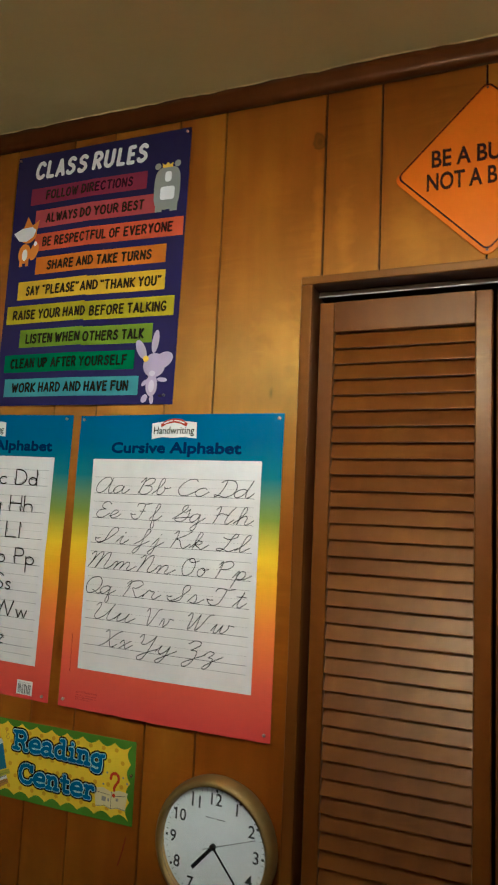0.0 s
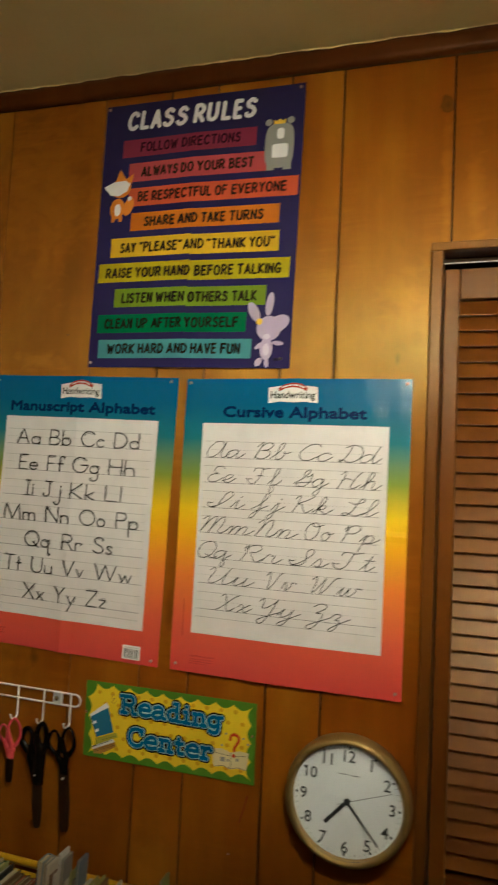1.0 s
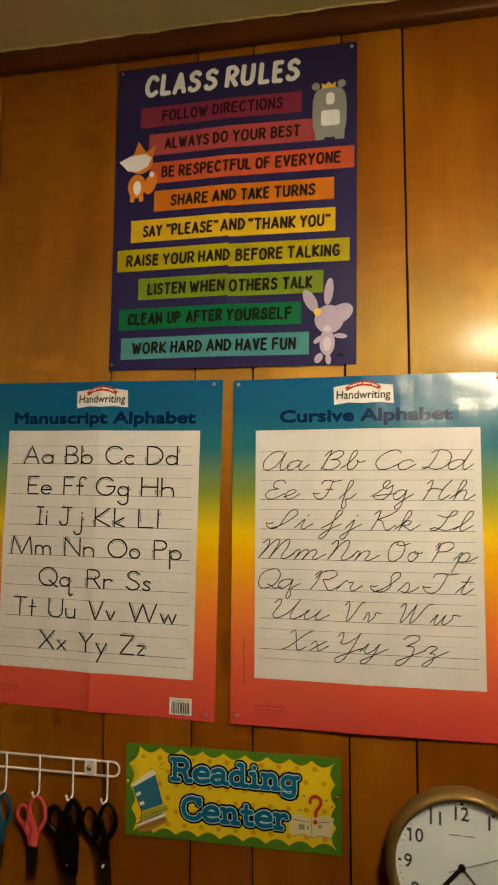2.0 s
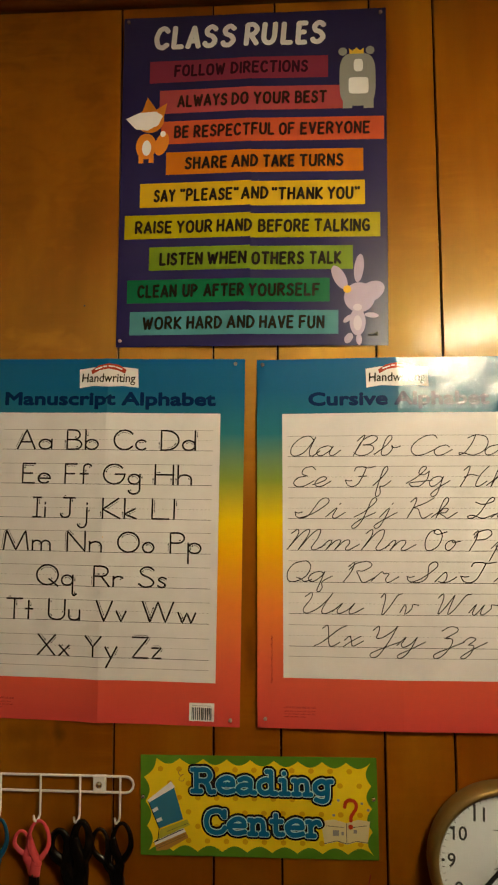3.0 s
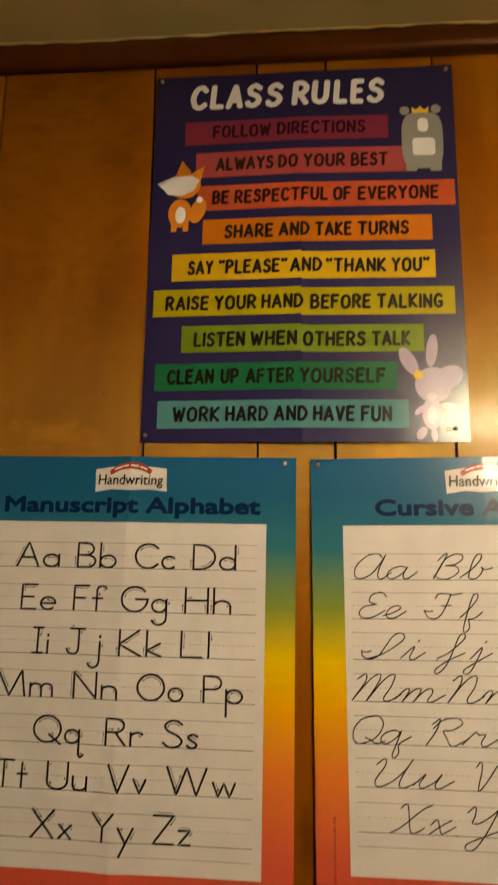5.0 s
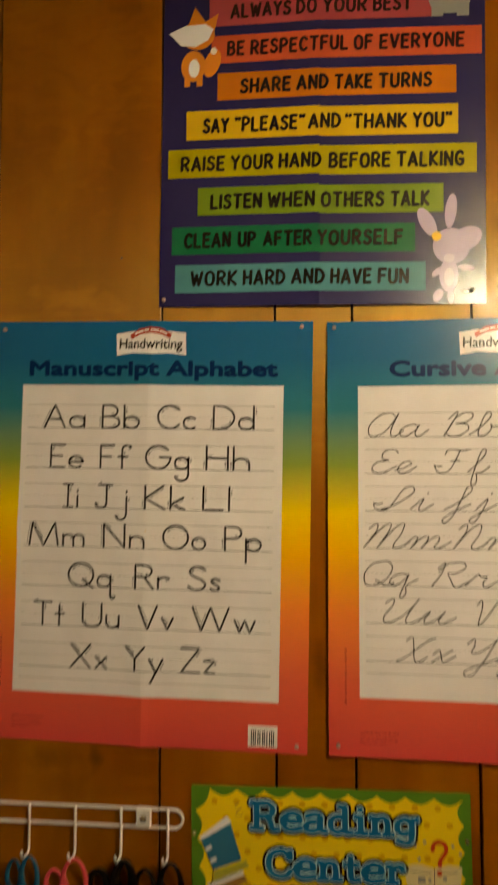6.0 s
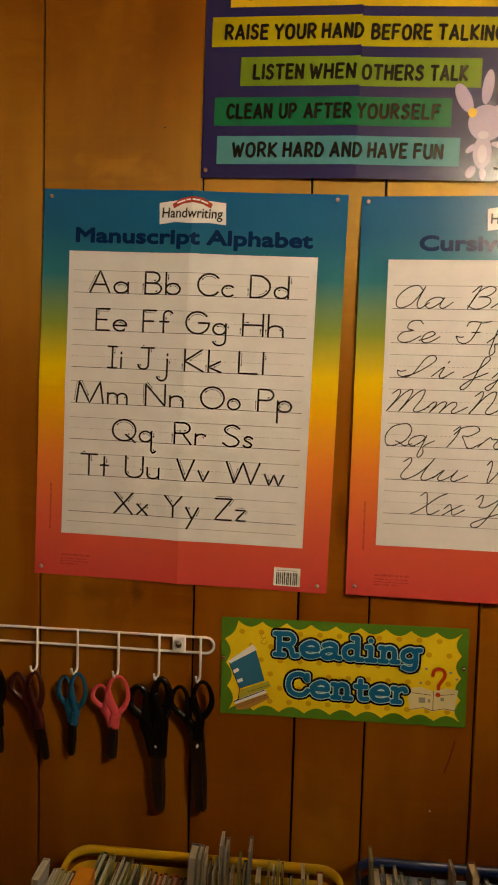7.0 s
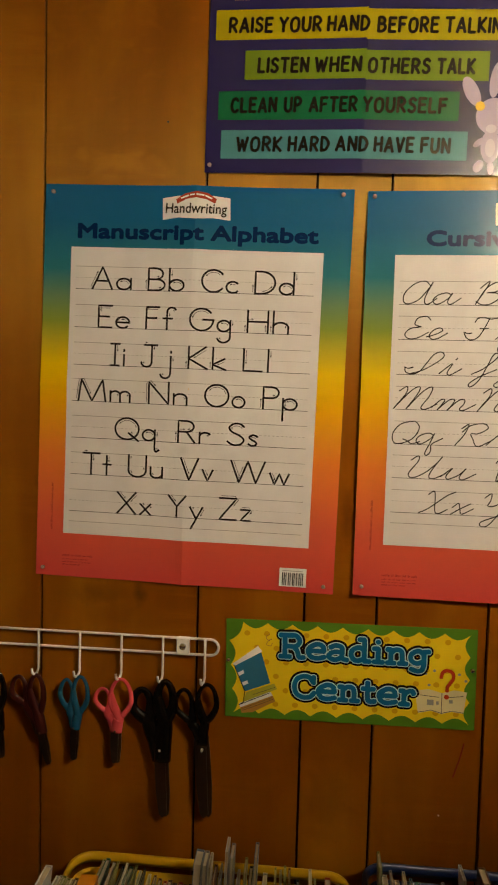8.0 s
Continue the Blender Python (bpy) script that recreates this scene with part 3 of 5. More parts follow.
SCRIPT = {
    "A": "~.62,.82 .45,1 .2,.9 .03,.5 .08,.12 .25,0 .48,.2 .62,.7 .66,.95/~.66,.95 .62,.4 .66,.08 .78,0 .95,.25",
    "a": "~.42,.42 .28,.5 .08,.4 0,.2 .08,.02 .22,.03 .38,.25 .44,.48/~.44,.48 .4,.15 .48,0 .58,.06 .72,.28",
    "B": "~.08,.72 .2,1 .24,.95 .2,.5 .14,.02/~.14,.02 .22,.7 .4,.98 .58,.95 .62,.78 .5,.58 .3,.53/~.3,.53 .55,.5 .64,.28 .5,.04 .3,0 .12,.14",
    "b": "~0,.05 .2,.4 .32,.8 .26,1 .17,.85 .17,.3 .22,.03 .38,.05 .45,.3 .4,.48/~.4,.48 .5,.38 .65,.45",
    "C": "~.68,.85 .55,1 .3,.95 .08,.65 .03,.3 .2,.02 .45,.03 .75,.3", "c": "~.4,.4 .28,.5 .08,.4 0,.2 .1,.01 .28,.02 .52,.28",
    "D": "~.3,1 .28,.6 .18,.15 .05,.02 .02,.12 .2,.08 .45,0 .7,.2 .75,.6 .6,.92 .3,1 .1,.85",
    "d": "~.42,.42 .28,.5 .08,.4 0,.2 .08,.02 .22,.03 .38,.25 .48,.7 .52,1/~.52,1 .44,.4 .46,.05 .58,.03 .72,.28",
    "E": "~.6,.85 .45,1 .22,.92 .2,.65 .4,.54/~.4,.54 .12,.45 .03,.2 .18,.01 .42,.04 .68,.3", "e": "~0,.1 .2,.2 .38,.38 .28,.5 .12,.4 .06,.15 .18,.0 .35,.05 .55,.28",
    "F": "~.1,.78 .14,.95 .34,.98 .55,.93 .8,1/~.5,.95 .46,.55 .38,.15 .22,0 .02,.08 -.12,.32/~-.12,.32 .02,.28 .12,.3/.32,.5 .58,.52",
    "f": "~0,.05 .2,.4 .34,.8 .28,1 .19,.85 .17,.2 .18,-.35 .25,-.5 .34,-.35 .25,0/~.25,0 .42,.05 .58,.28",
    "G": "~0,.15 .3,.45 .55,.85 .48,1 .35,.85 .36,.62 .55,.58 .7,.75/~.7,.75 .7,.35 .5,.02 .25,0 .1,.15 .35,.22 .9,.3",
    "g": "~.42,.42 .28,.5 .08,.4 0,.2 .08,.02 .22,.03 .38,.25 .44,.48/~.44,.48 .42,0 .38,-.4 .25,-.5 .18,-.35 .4,-.05 .72,.28",
    "H": "~.05,.8 .18,1 .2,.6 .12,0/~.75,1 .6,.6 .55,.1 .66,0 .85,.25/~.14,.45 .3,.58 .58,.5",
    "h": "~0,.05 .2,.4 .32,.8 .26,1 .18,.85 .14,0/~.14,0 .2,.35 .36,.5 .44,.35 .42,.08 .52,0 .72,.28",
    "I": "~-.02,.0 .28,.2 .58,.68 .58,.92 .46,1 .34,.85 .27,.45 .2,.12 .06,0 -.12,.08 -.2,.3/~-.2,.3 -.1,.25 0,.3", "i": "~0,.05 .2,.5 .18,.1 .28,0 .48,.28/.24,.68 .26,.74",
    "J": "~.0,.05 .25,.3 .5,.8 .46,1 .36,.9 .33,.4 .28,-.15 .18,-.45 .08,-.5 .05,-.35 .25,-.05 .62,.28", "j": "~0,.05 .2,.5 .17,0 .1,-.42 0,-.5 -.06,-.35 .2,-.02 .48,.28/.24,.68 .26,.74",
    "K": "~.05,.8 .18,1 .2,.6 .12,0/~.7,1 .5,.75 .22,.52 .35,.45 .5,.1 .62,0 .82,.25", "k": "~0,.05 .2,.4 .32,.8 .26,1 .18,.85 .14,0/~.14,.1 .25,.45 .4,.45 .36,.28 .2,.24 .36,.1 .48,0 .7,.28",
    "L": "~.05,.78 .25,.68 .48,.8 .5,.97 .41,1 .35,.8 .28,.3 .16,.03 .04,.0 .0,.09 .12,.14 .3,.04 .45,.0 .68,.2", "l": "~0,.05 .2,.4 .32,.8 .26,1 .17,.8 .14,.2 .22,0 .45,.28",
    "M": "~.02,.8 .12,1 .18,.7 .1,0/~.1,0 .25,.8 .38,1 .42,.7 .36,0/~.36,0 .5,.8 .64,1 .68,.6 .64,.1 .75,0 .92,.25",
    "m": "~0,.1 .1,.45 .18,.4 .14,0/~.14,0 .25,.42 .36,.48 .38,.3 .34,0/~.34,0 .45,.42 .56,.48 .6,.3 .57,.06 .66,0 .84,.28",
    "N": "~.02,.8 .12,1 .18,.7 .1,0/~.1,0 .25,.8 .4,1 .46,.6 .42,.1 .54,0 .7,.25", "n": "~0,.1 .1,.45 .18,.4 .14,0/~.14,0 .25,.42 .38,.48 .42,.3 .38,.06 .48,0 .68,.28",
    "O": "~.35,1 .1,.85 0,.45 .12,.05 .35,.0 .62,.25 .68,.7 .52,.98 .35,1 .3,.85 .5,.78 .85,.9", "o": "~.25,.5 .06,.4 0,.2 .1,.02 .25,.02 .4,.25 .38,.42 .25,.5 .3,.38 .6,.45",
    "P": "~.1,.75 .2,.95 .22,.5 .15,0/~.15,.6 .25,.9 .5,1 .64,.8 .5,.55 .22,.5", "p": "~0,.1 .18,.5 .14,0 .08,-.5/~.12,.2 .25,.46 .4,.45 .44,.25 .36,.04 .2,.02 .14,.1/~.2,.02 .45,.05 .68,.28",
    "Q": "~.35,1 .1,.85 0,.45 .12,.05 .35,.0 .62,.25 .68,.7 .52,.98 .35,1/~.35,.2 .5,.12 .65,0 .85,.1", "q": "~.42,.42 .28,.5 .08,.4 0,.2 .08,.02 .22,.03 .38,.25 .44,.48/~.44,.48 .42,0 .4,-.4 .48,-.5 .54,-.3 .48,0 .72,.28",
    "R": "~.1,.75 .2,.95 .22,.5 .15,0/~.15,.6 .25,.9 .5,1 .64,.8 .5,.55 .35,.53 .45,.3 .58,.02 .68,0 .85,.25", "r": "~0,.05 .14,.5 .22,.42 .34,.42 .32,.15 .42,0 .6,.28",
    "S": "~-.02,0 .26,.2 .56,.7 .56,.93 .45,1 .34,.85 .37,.55 .41,.28 .3,.05 .1,0 -.1,.1 -.18,.3/~-.18,.3 -.08,.25 .02,.3", "s": "~0,.05 .2,.5 .3,.25 .25,.02 .1,.05/~.2,.0 .4,.05 .58,.28",
    "T": "~.1,.78 .14,.95 .34,.98 .55,.93 .8,1/~.5,.95 .46,.55 .38,.15 .22,0 .02,.08 -.12,.32/~-.12,.32 .02,.28 .12,.3", "t": "~0,.05 .2,.5 .26,.9 .2,.5 .17,.1 .28,0 .48,.28/.05,.6 .4,.6",
    "U": "~.02,.8 .12,1 .18,.75 .12,.2 .25,0 .45,.25 .58,.7 .62,1/~.62,1 .56,.4 .58,.06 .7,0 .88,.25", "u": "~0,.1 .14,.5 .1,.15 .18,0 .34,.2 .42,.5/~.42,.5 .38,.12 .48,0 .68,.28",
    "V": "~.02,.8 .12,1 .2,.7 .22,.1 .28,0 .45,.4 .6,.9 .75,1", "v": "~0,.1 .1,.48 .18,.3 .2,.02 .38,.25 .4,.48 .6,.45",
    "W": "~.02,.8 .12,1 .18,.7 .18,.05 .3,.3 .45,.95/~.45,.95 .45,.05 .6,.3 .75,.9 .9,1", "w": "~0,.1 .12,.5 .1,.1 .2,.02 .34,.48/~.34,.48 .32,.1 .42,.02 .56,.3 .54,.48 .74,.45",
    "X": "~.05,.85 .15,1 .25,.7 .4,.1 .52,0 .68,.2/~.68,1 .5,.8 .2,.2 .02,0", "x": "~0,.3 .1,.5 .2,.25 .3,.02 .52,.28/~.4,.5 .2,.25 .04,0",
    "Y": "~.02,.8 .12,1 .18,.7 .18,.45 .32,.45 .5,.75 .58,1/~.58,1 .52,.2 .42,-.4 .28,-.5 .22,-.3 .5,.0 .82,.28", "y": "~0,.1 .14,.5 .1,.15 .2,.02 .34,.2 .42,.5/~.42,.5 .38,-.1 .28,-.45 .18,-.5 .14,-.35 .4,-.05 .68,.28",
    "Z": "~.05,.8 .2,1 .4,.95 .42,.75 .2,.45/~.2,.45 .4,.4 .42,0 .3,-.42 .16,-.5 .12,-.3 .4,-.02 .72,.28", "z": "~0,.3 .12,.5 .28,.42 .16,.15/~.16,.15 .3,.1 .3,-.25 .2,-.5 .1,-.42 .3,-.08 .6,.28"}


CAPS = {
    "A": "0,0 .25,1 .5,0/.09,.3 .42,.3", "B": "0,0 0,1/~0,1 .25,1 .38,.78 .25,.55 0,.54/~0,.54 .3,.52 .43,.27 .28,.02 0,0", "C": "~.42,.84 .28,1 .1,.9 0,.5 .08,.12 .26,0 .43,.15",
    "D": "0,0 0,1/~0,1 .25,.93 .44,.55 .3,.1 0,0", "E": ".38,1 0,1 0,0 .38,0/0,.52 .32,.54", "F": ".38,1 0,1 0,0/0,.52 .32,.54", "G": "~.42,.84 .28,1 .1,.9 0,.5 .08,.12 .26,0 .42,.12 .44,.42/.24,.42 .44,.42",
    "H": "0,0 0,1/.42,0 .42,1/0,.5 .42,.52", "I": "0,0 0,1", "K": "0,0 0,1/.4,1 .04,.48 .42,0", "L": "0,1 0,0 .36,0", "N": "0,0 0,1 .42,0 .42,1",
    "O": "~.24,1 .06,.85 0,.5 .06,.12 .24,0 .42,.12 .48,.5 .42,.86 .24,1", "P": "0,0 0,1/~0,1 .25,1 .4,.76 .26,.5 0,.46", "R": "0,0 0,1/~0,1 .25,1 .4,.76 .26,.5 0,.46/.16,.48 .42,0",
    "S": "~.38,.86 .22,1 .05,.85 .08,.62 .28,.48 .38,.24 .24,.02 .06,.04 0,.16", "T": "0,1 .46,1/.23,1 .23,0", "U": "~0,1 0,.3 .08,.06 .21,0 .34,.06 .42,.3 .42,1", "V": "0,1 .22,0 .44,1",
    "W": "0,1 .16,0 .31,.8 .46,0 .62,1", "Y": "0,1 .22,.52 .44,1/.22,.52 .22,0", '"': "0,1.02 .02,.86/.24,1.02 .22,.86"}
SLAB = {
    "R": ".15,0 .15,1/0,0 .32,0/0,1 .4,1/~.15,1 .5,1 .63,.75 .5,.5 .15,.5/~.4,.5 .55,.3 .62,0 .78,0", "e": ".05,.34 .52,.34/~.52,.34 .47,.58 .28,.66 .06,.5 0,.3 .1,.06 .3,0 .54,.08",
    "a": "~.05,.56 .25,.66 .42,.58 .44,.4 .44,.08 .6,0/~.44,.36 .15,.34 0,.16 .12,0 .3,.02 .44,.15", "d": "~.42,.5 .25,.63 .05,.5 0,.3 .06,.08 .22,0 .42,.12/.42,1 .42,0 .6,0/.26,1 .42,1",
    "i": ".14,.62 .14,0/0,.62 .14,.62/0,0 .3,0/.12,.92 .15,.94", "n": ".12,.62 .12,0/0,.62 .12,.62/0,0 .24,0/~.12,.45 .25,.62 .42,.6 .48,.4 .48,0/.38,0 .62,0",
    "g": "~.4,.5 .25,.63 .05,.5 0,.3 .06,.12 .22,.05 .4,.15/~.42,.6 .42,0 .36,-.25 .2,-.3 .02,-.22/.42,.6 .58,.62", "C": "~.6,.75 .5,.95 .3,1 .08,.85 0,.5 .08,.15 .3,0 .52,.05 .65,.25/.62,1 .62,.7",
    "t": "~.16,.9 .16,.2 .22,.02 .4,.03/0,.6 .36,.6", "r": ".12,.62 .12,0/0,.62 .12,.62/0,0 .26,0/~.12,.42 .25,.6 .38,.62 .43,.5"}


def pen_lines(letter, style):
    out = []
    for stroke in style[letter].split("/"):
        if stroke[0] == "o":
            cx, cy, rx, ry, a0, a1 = (float(q) for q in stroke[1:].split(","))
            k = max(6, int(abs(a1 - a0) / 15))
            out.append([(cx + rx * math.cos(radians(a0 + (a1 - a0) * i / k)), cy + ry * math.sin(radians(a0 + (a1 - a0) * i / k))) for i in range(k + 1)])
        else:
            pts = [tuple(float(q) for q in p.split(",")) for p in stroke.lstrip("~").split()]
            out.append([(p.x, p.y) for p in smooth_line([(x, y, 0) for x, y in pts])] if stroke[0] == "~" else pts)
    return out


def letter_pair(pair, style, u0, u1, base, cap, lean):
    """A capital and its small letter, fitted between u0 and u1 on a baseline."""
    both, at = [], 0.0
    for ch in pair:
        own = [[(x + y * lean, y) for x, y in line] for line in pen_lines(ch, style)]
        lo, hi = min(x for l in own for x, y in l), max(x for l in own for x, y in l)
        both.append([[(at + x - lo, y) for x, y in l] for l in own])
        at += hi - lo + (0.16 if style is PRINT else -0.10)
    hi = max(x for lines in both for l in lines for x, y in l)
    return [[[(u0 + x / hi * (u1 - u0), base - y * cap) for x, y in l] for l in lines] for lines in both]


# ---------------------------------------------------------------- the room
X0, X1, Y0 = -3.0, 3.2, -4.6
CEIL, SLOPE = 2.4455, -0.020


def ceil_z(x):
    return CEIL + SLOPE * x


def prism(outline, y0, y1, bevel=0.0):
    """A board with an outline in x and z, from y0 to y1."""
    bm = bmesh.new()
    face = bm.faces.new([bm.verts.new((x, y0, z)) for x, z in outline])
    got = bmesh.ops.extrude_face_region(bm, geom=[face])
    for v in got["geom"]:
        if isinstance(v, bmesh.types.BMVert):
            v.co.y = y1
    bmesh.ops.recalc_face_normals(bm, faces=bm.faces[:])
    if bevel:
        front = [e for e in bm.edges if abs(e.verts[0].co.y - y0) < 1e-6 and abs(e.verts[1].co.y - y0) < 1e-6]
        bmesh.ops.bevel(bm, geom=front, offset=bevel, segments=2, affect="EDGES", profile=0.5)
    return bm


def structure(name, bm, material, label, category):
    return tagged(part(name, bm, material), label, category, kind="structure")


OPEN_L, OPEN_R, OPEN_TOP = 0.476, 1.682, 2.036
backing = prism([(X0, 0), (OPEN_L - 0.004, 0), (OPEN_L - 0.004, OPEN_TOP + 0.004), (OPEN_R + 0.004, OPEN_TOP + 0.004), (OPEN_R + 0.004, 0), (X1, 0), (X1, ceil_z(X1)), (X0, ceil_z(X0))], 0.007, 0.11)
wall_north = structure("wall_north", backing, GROOVE, "wall of varnished knotty orange wood planks with dark grooves", "wall")

floor = structure("floor", box(X0 - 0.1, X1 + 0.1, Y0 - 0.1, 0.75, -0.1, 0.0), FLOOR_WOOD, "brown wooden floor", "floor")
for nm, bm in (("wall_west", box(X0 - 0.1, X0, Y0, 0.11, 0, 2.6)), ("wall_east", box(X1, X1 + 0.1, Y0, 0.11, 0, 2.6)), ("wall_south", box(X0 - 0.1, X1 + 0.1, Y0 - 0.1, Y0, 0, 2.6))):
    structure(nm, bm, WALL_WOOD, "plain varnished wood wall closing the room", "wall")
closet = bmesh.new()
for b in ((OPEN_L - 0.1, OPEN_R + 0.1, 0.65, 0.70, 0, 2.5), (OPEN_L - 0.1, OPEN_L - 0.05, 0.111, 0.65, 0, 2.5), (OPEN_R + 0.05, OPEN_R + 0.1, 0.111, 0.65, 0, 2.5), (OPEN_L - 0.1, OPEN_R + 0.1, 0.111, 0.70, 2.505, 2.55)):
    box(*b, bm=closet)
structure("wall_closet", closet, GAP_DARK, "closet lining coloured near black for shade behind louvred doors", "wall")

cb = box(X0 - 0.1, X1 + 0.1, Y0 - 0.1, 0.11, 0, 0.1)
for v in cb.verts:
    v.co.z += ceil_z(v.co.x)
structure("ceiling", cb, CEILING_PAINT, "off-white painted ceiling with a lumpy texture", "ceiling")


def run_along_x(profile, x0, x1, steps, wobble=0.0, often=13):
    """A moulding with a profile in y and z below the ceiling."""
    bm = bmesh.new()
    rows = []
    for i in range(steps + 1):
        x = x0 + (x1 - x0) * i / steps
        rows.append([bm.verts.new((x, y + wobble * noise.noise(Vector((x * 9, y * 60, 1))), ceil_z(x) + z + wobble * noise.noise(Vector((x * often, 5, y * 60))))) for y, z in profile])
    for a, b in zip(rows, rows[1:]):
        for k in range(len(profile)):
            j = (k + 1) % len(profile)
            bm.faces.new((a[k], a[j], b[j], b[k]))
    bm.faces.new(rows[0])
    bm.faces.new(rows[-1][::-1])
    bmesh.ops.recalc_face_normals(bm, faces=bm.faces[:])
    return bm


crown = [(-0.0005, -0.0005), (-0.0215, -0.0005), (-0.0205, -0.012), (-0.0195, -0.024), (-0.0185, -0.029), (-0.0155, -0.0335), (-0.011, -0.036), (-0.0005, -0.036)]
tagged(part("trim", run_along_x(crown, X0, X1, 90, 0.0004), CROWN_WOOD, smooth=True), "dark-stained wooden moulding under the ceiling", "moulding", kind="structure")
bead = [(-0.0225 - 0.0019 * math.cos(t), 0.0017 * math.sin(t) - 0.0004) for t in (2 * math.pi * k / 7 for k in range(7))]
tagged(part("trim", run_along_x(bead, X0, X1, 900, 0.0030, 31), CEILING_PAINT, smooth=True), "uneven bead of ceiling paint above the dark moulding", "paint bead", kind="structure")

# ---------------------------------------------------------------- closet opening
CAS_L, CAS_TOP = 0.4555, 2.0515
trim_l = prism([(CAS_L, 0), (OPEN_L, 0), (OPEN_L, OPEN_TOP), (CAS_L, OPEN_TOP)], -0.013, 0.0, 0.002)
trim_r = prism([(OPEN_R, 0), (OPEN_R + 0.0225, 0), (OPEN_R + 0.0225, OPEN_TOP), (OPEN_R, OPEN_TOP)], -0.013, 0.0, 0.002)
trim_t = prism([(CAS_L, OPEN_TOP + 0.0004), (OPEN_R + 0.0225, OPEN_TOP + 0.0004), (OPEN_R + 0.0225, CAS_TOP), (CAS_L, CAS_TOP)], -0.0135, 0.0, 0.002)
for bm in (trim_l, trim_r, trim_t):
    tagged(part("trim", bm, CASING_WOOD), "narrow brown wooden casing round the closet opening", "casing", kind="structure")
jamb = bmesh.new()
for b in ((OPEN_L - 0.0035, OPEN_L - 0.0005, 0.0005, 0.11, 0, OPEN_TOP), (OPEN_R + 0.0005, OPEN_R + 0.0035, 0.0005, 0.11, 0, OPEN_TOP), (OPEN_L, OPEN_R, 0.0005, 0.11, OPEN_TOP + 0.0006, OPEN_TOP + 0.0035)):
    box(*b, bm=jamb)
structure("door_1", jamb, TRIM_WOOD, "wooden jamb lining of the closet opening, coloured dark for shade", "door frame")

track = thing("door_track", "white metal sliding track above louvred closet doors", "track", pose(0, 0, 0))
part("rail", box(OPEN_L + 0.001, OPEN_R - 0.001, 0.0268, 0.0300, 2.0250, 2.0268, 0.0005), TRACK_METAL, track)
part("front_lip", box(OPEN_L + 0.001, OPEN_R - 0.001, 0.0245, 0.0265, 2.0238, 2.0246, 0.0003), TRACK_METAL, track)
# block in the shade colour, which darkens the gap above the track
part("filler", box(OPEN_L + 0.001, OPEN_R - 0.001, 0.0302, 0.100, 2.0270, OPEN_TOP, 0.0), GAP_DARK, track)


def louvre_leaf():
    """One folding leaf; its own origin is its lower left front corner."""
    w, h, d, stile = 0.2950, 2.004, 0.028, 0.0275
    leaf = thing("louvre_door", "brown-stained wooden louvred closet door leaf, closed", "louvred door", pose(0.4780, 0.030, 0.012), "closet door leaves")
    for x in (0, w - stile):
        part("stile", box(x, x + stile, 0, d, 0, h, 0.0025), DOOR_WOOD, leaf)
    top0 = 1.948
    rails = ((0.0, 0.14), (0.86, 0.95), (top0, h))
    for z0, z1 in rails:
        part("rail", box(stile + 0.0002, w - stile - 0.0002, 0.001, d - 0.001, z0, z1, 0.0015), DOOR_WOOD, leaf)
    pitch = 0.0281
    slat = prism([(-0.006, 0), (w - 2 * stile + 0.006, 0), (w - 2 * stile + 0.006, 0.0313), (-0.006, 0.0313)], 0, 0.0060, 0.0016)
    for v in slat.verts:
        v.co.y += 0.0030 + v.co.z * 0.42
    me = mesh_from("slat", slat, DOOR_WOOD)
    for low, high in ((0.14, 0.86), (0.95, top0)):
        for k in range(int((high - low) / pitch)):
            ob = new("slat", me)
            ob.parent = leaf
            ob.matrix_basis = pose(stile, 0, high - (k + 1) * pitch - 0.0015, random.uniform(-0.5, 0.5), 0, 0)
    return leaf


leaf = louvre_leaf()
for k in (1, 2, 3):
    copy_thing(leaf, pose(0.4780 + k * 0.3010, 0.030, 0.012))

# ---------------------------------------------------------------- ceiling light behind the camera
drop = ceil_z(LAMP_AT[0]) - LAMP_AT[2]
light = thing("ceiling_light", "lit hanging bronze ceiling light with a glass drum", "ceiling light", pose(LAMP_AT[0], LAMP_AT[1], ceil_z(LAMP_AT[0])))
part("canopy", lathe([(0.0, -0.001), (0.062, -0.001), (0.060, -0.014), (0.030, -0.026), (0.0, -0.026)], 32, "z"), BRASS, light, smooth=True)
part("stem", lathe([(0.0, -0.0265), (0.007, -0.0265), (0.007, -drop + 0.066), (0.0, -drop + 0.066)], 16, "z"), BRASS, light, smooth=True)
# made-up shade; its rim limits the light on the ceiling and upper wall
part("shade", lathe([(0.045, -drop + 0.0555), (0.090, -drop + 0.0555), (0.198, -drop + 0.023), (0.220, -drop - 0.0140), (0.2205, -drop - 0.0160), (0.218, -drop - 0.0160), (0.195, -drop + 0.021), (0.158, -drop + 0.0515), (0.045, -drop + 0.0515), (0.045, -drop + 0.0555)], 48, "z"), BRONZE, light, "unseen dark bronze shade, open at the top, added to cut the light upwards", smooth=True)
part("glass_drum", lathe([(0.0, -drop - 0.050), (0.146, -drop - 0.050), (0.150, -drop - 0.046), (0.150, -drop + 0.046), (0.146, -drop + 0.050), (0.0, -drop + 0.050)], 48, "z"), lamp_glass(), light, "glowing frosted glass drum", smooth=True)
# made-up plate, sized to dim the lower wall
part("lower_plate", lathe([(0.0, -drop - 0.0505), (0.1960, -drop - 0.0505), (0.1990, -drop - 0.053), (0.1960, -drop - 0.056), (0.020, -drop - 0.064), (0.0, -drop - 0.068)], 48, "z"), BRONZE, light, "unseen dark bronze plate added to cut the light downwards", smooth=True)


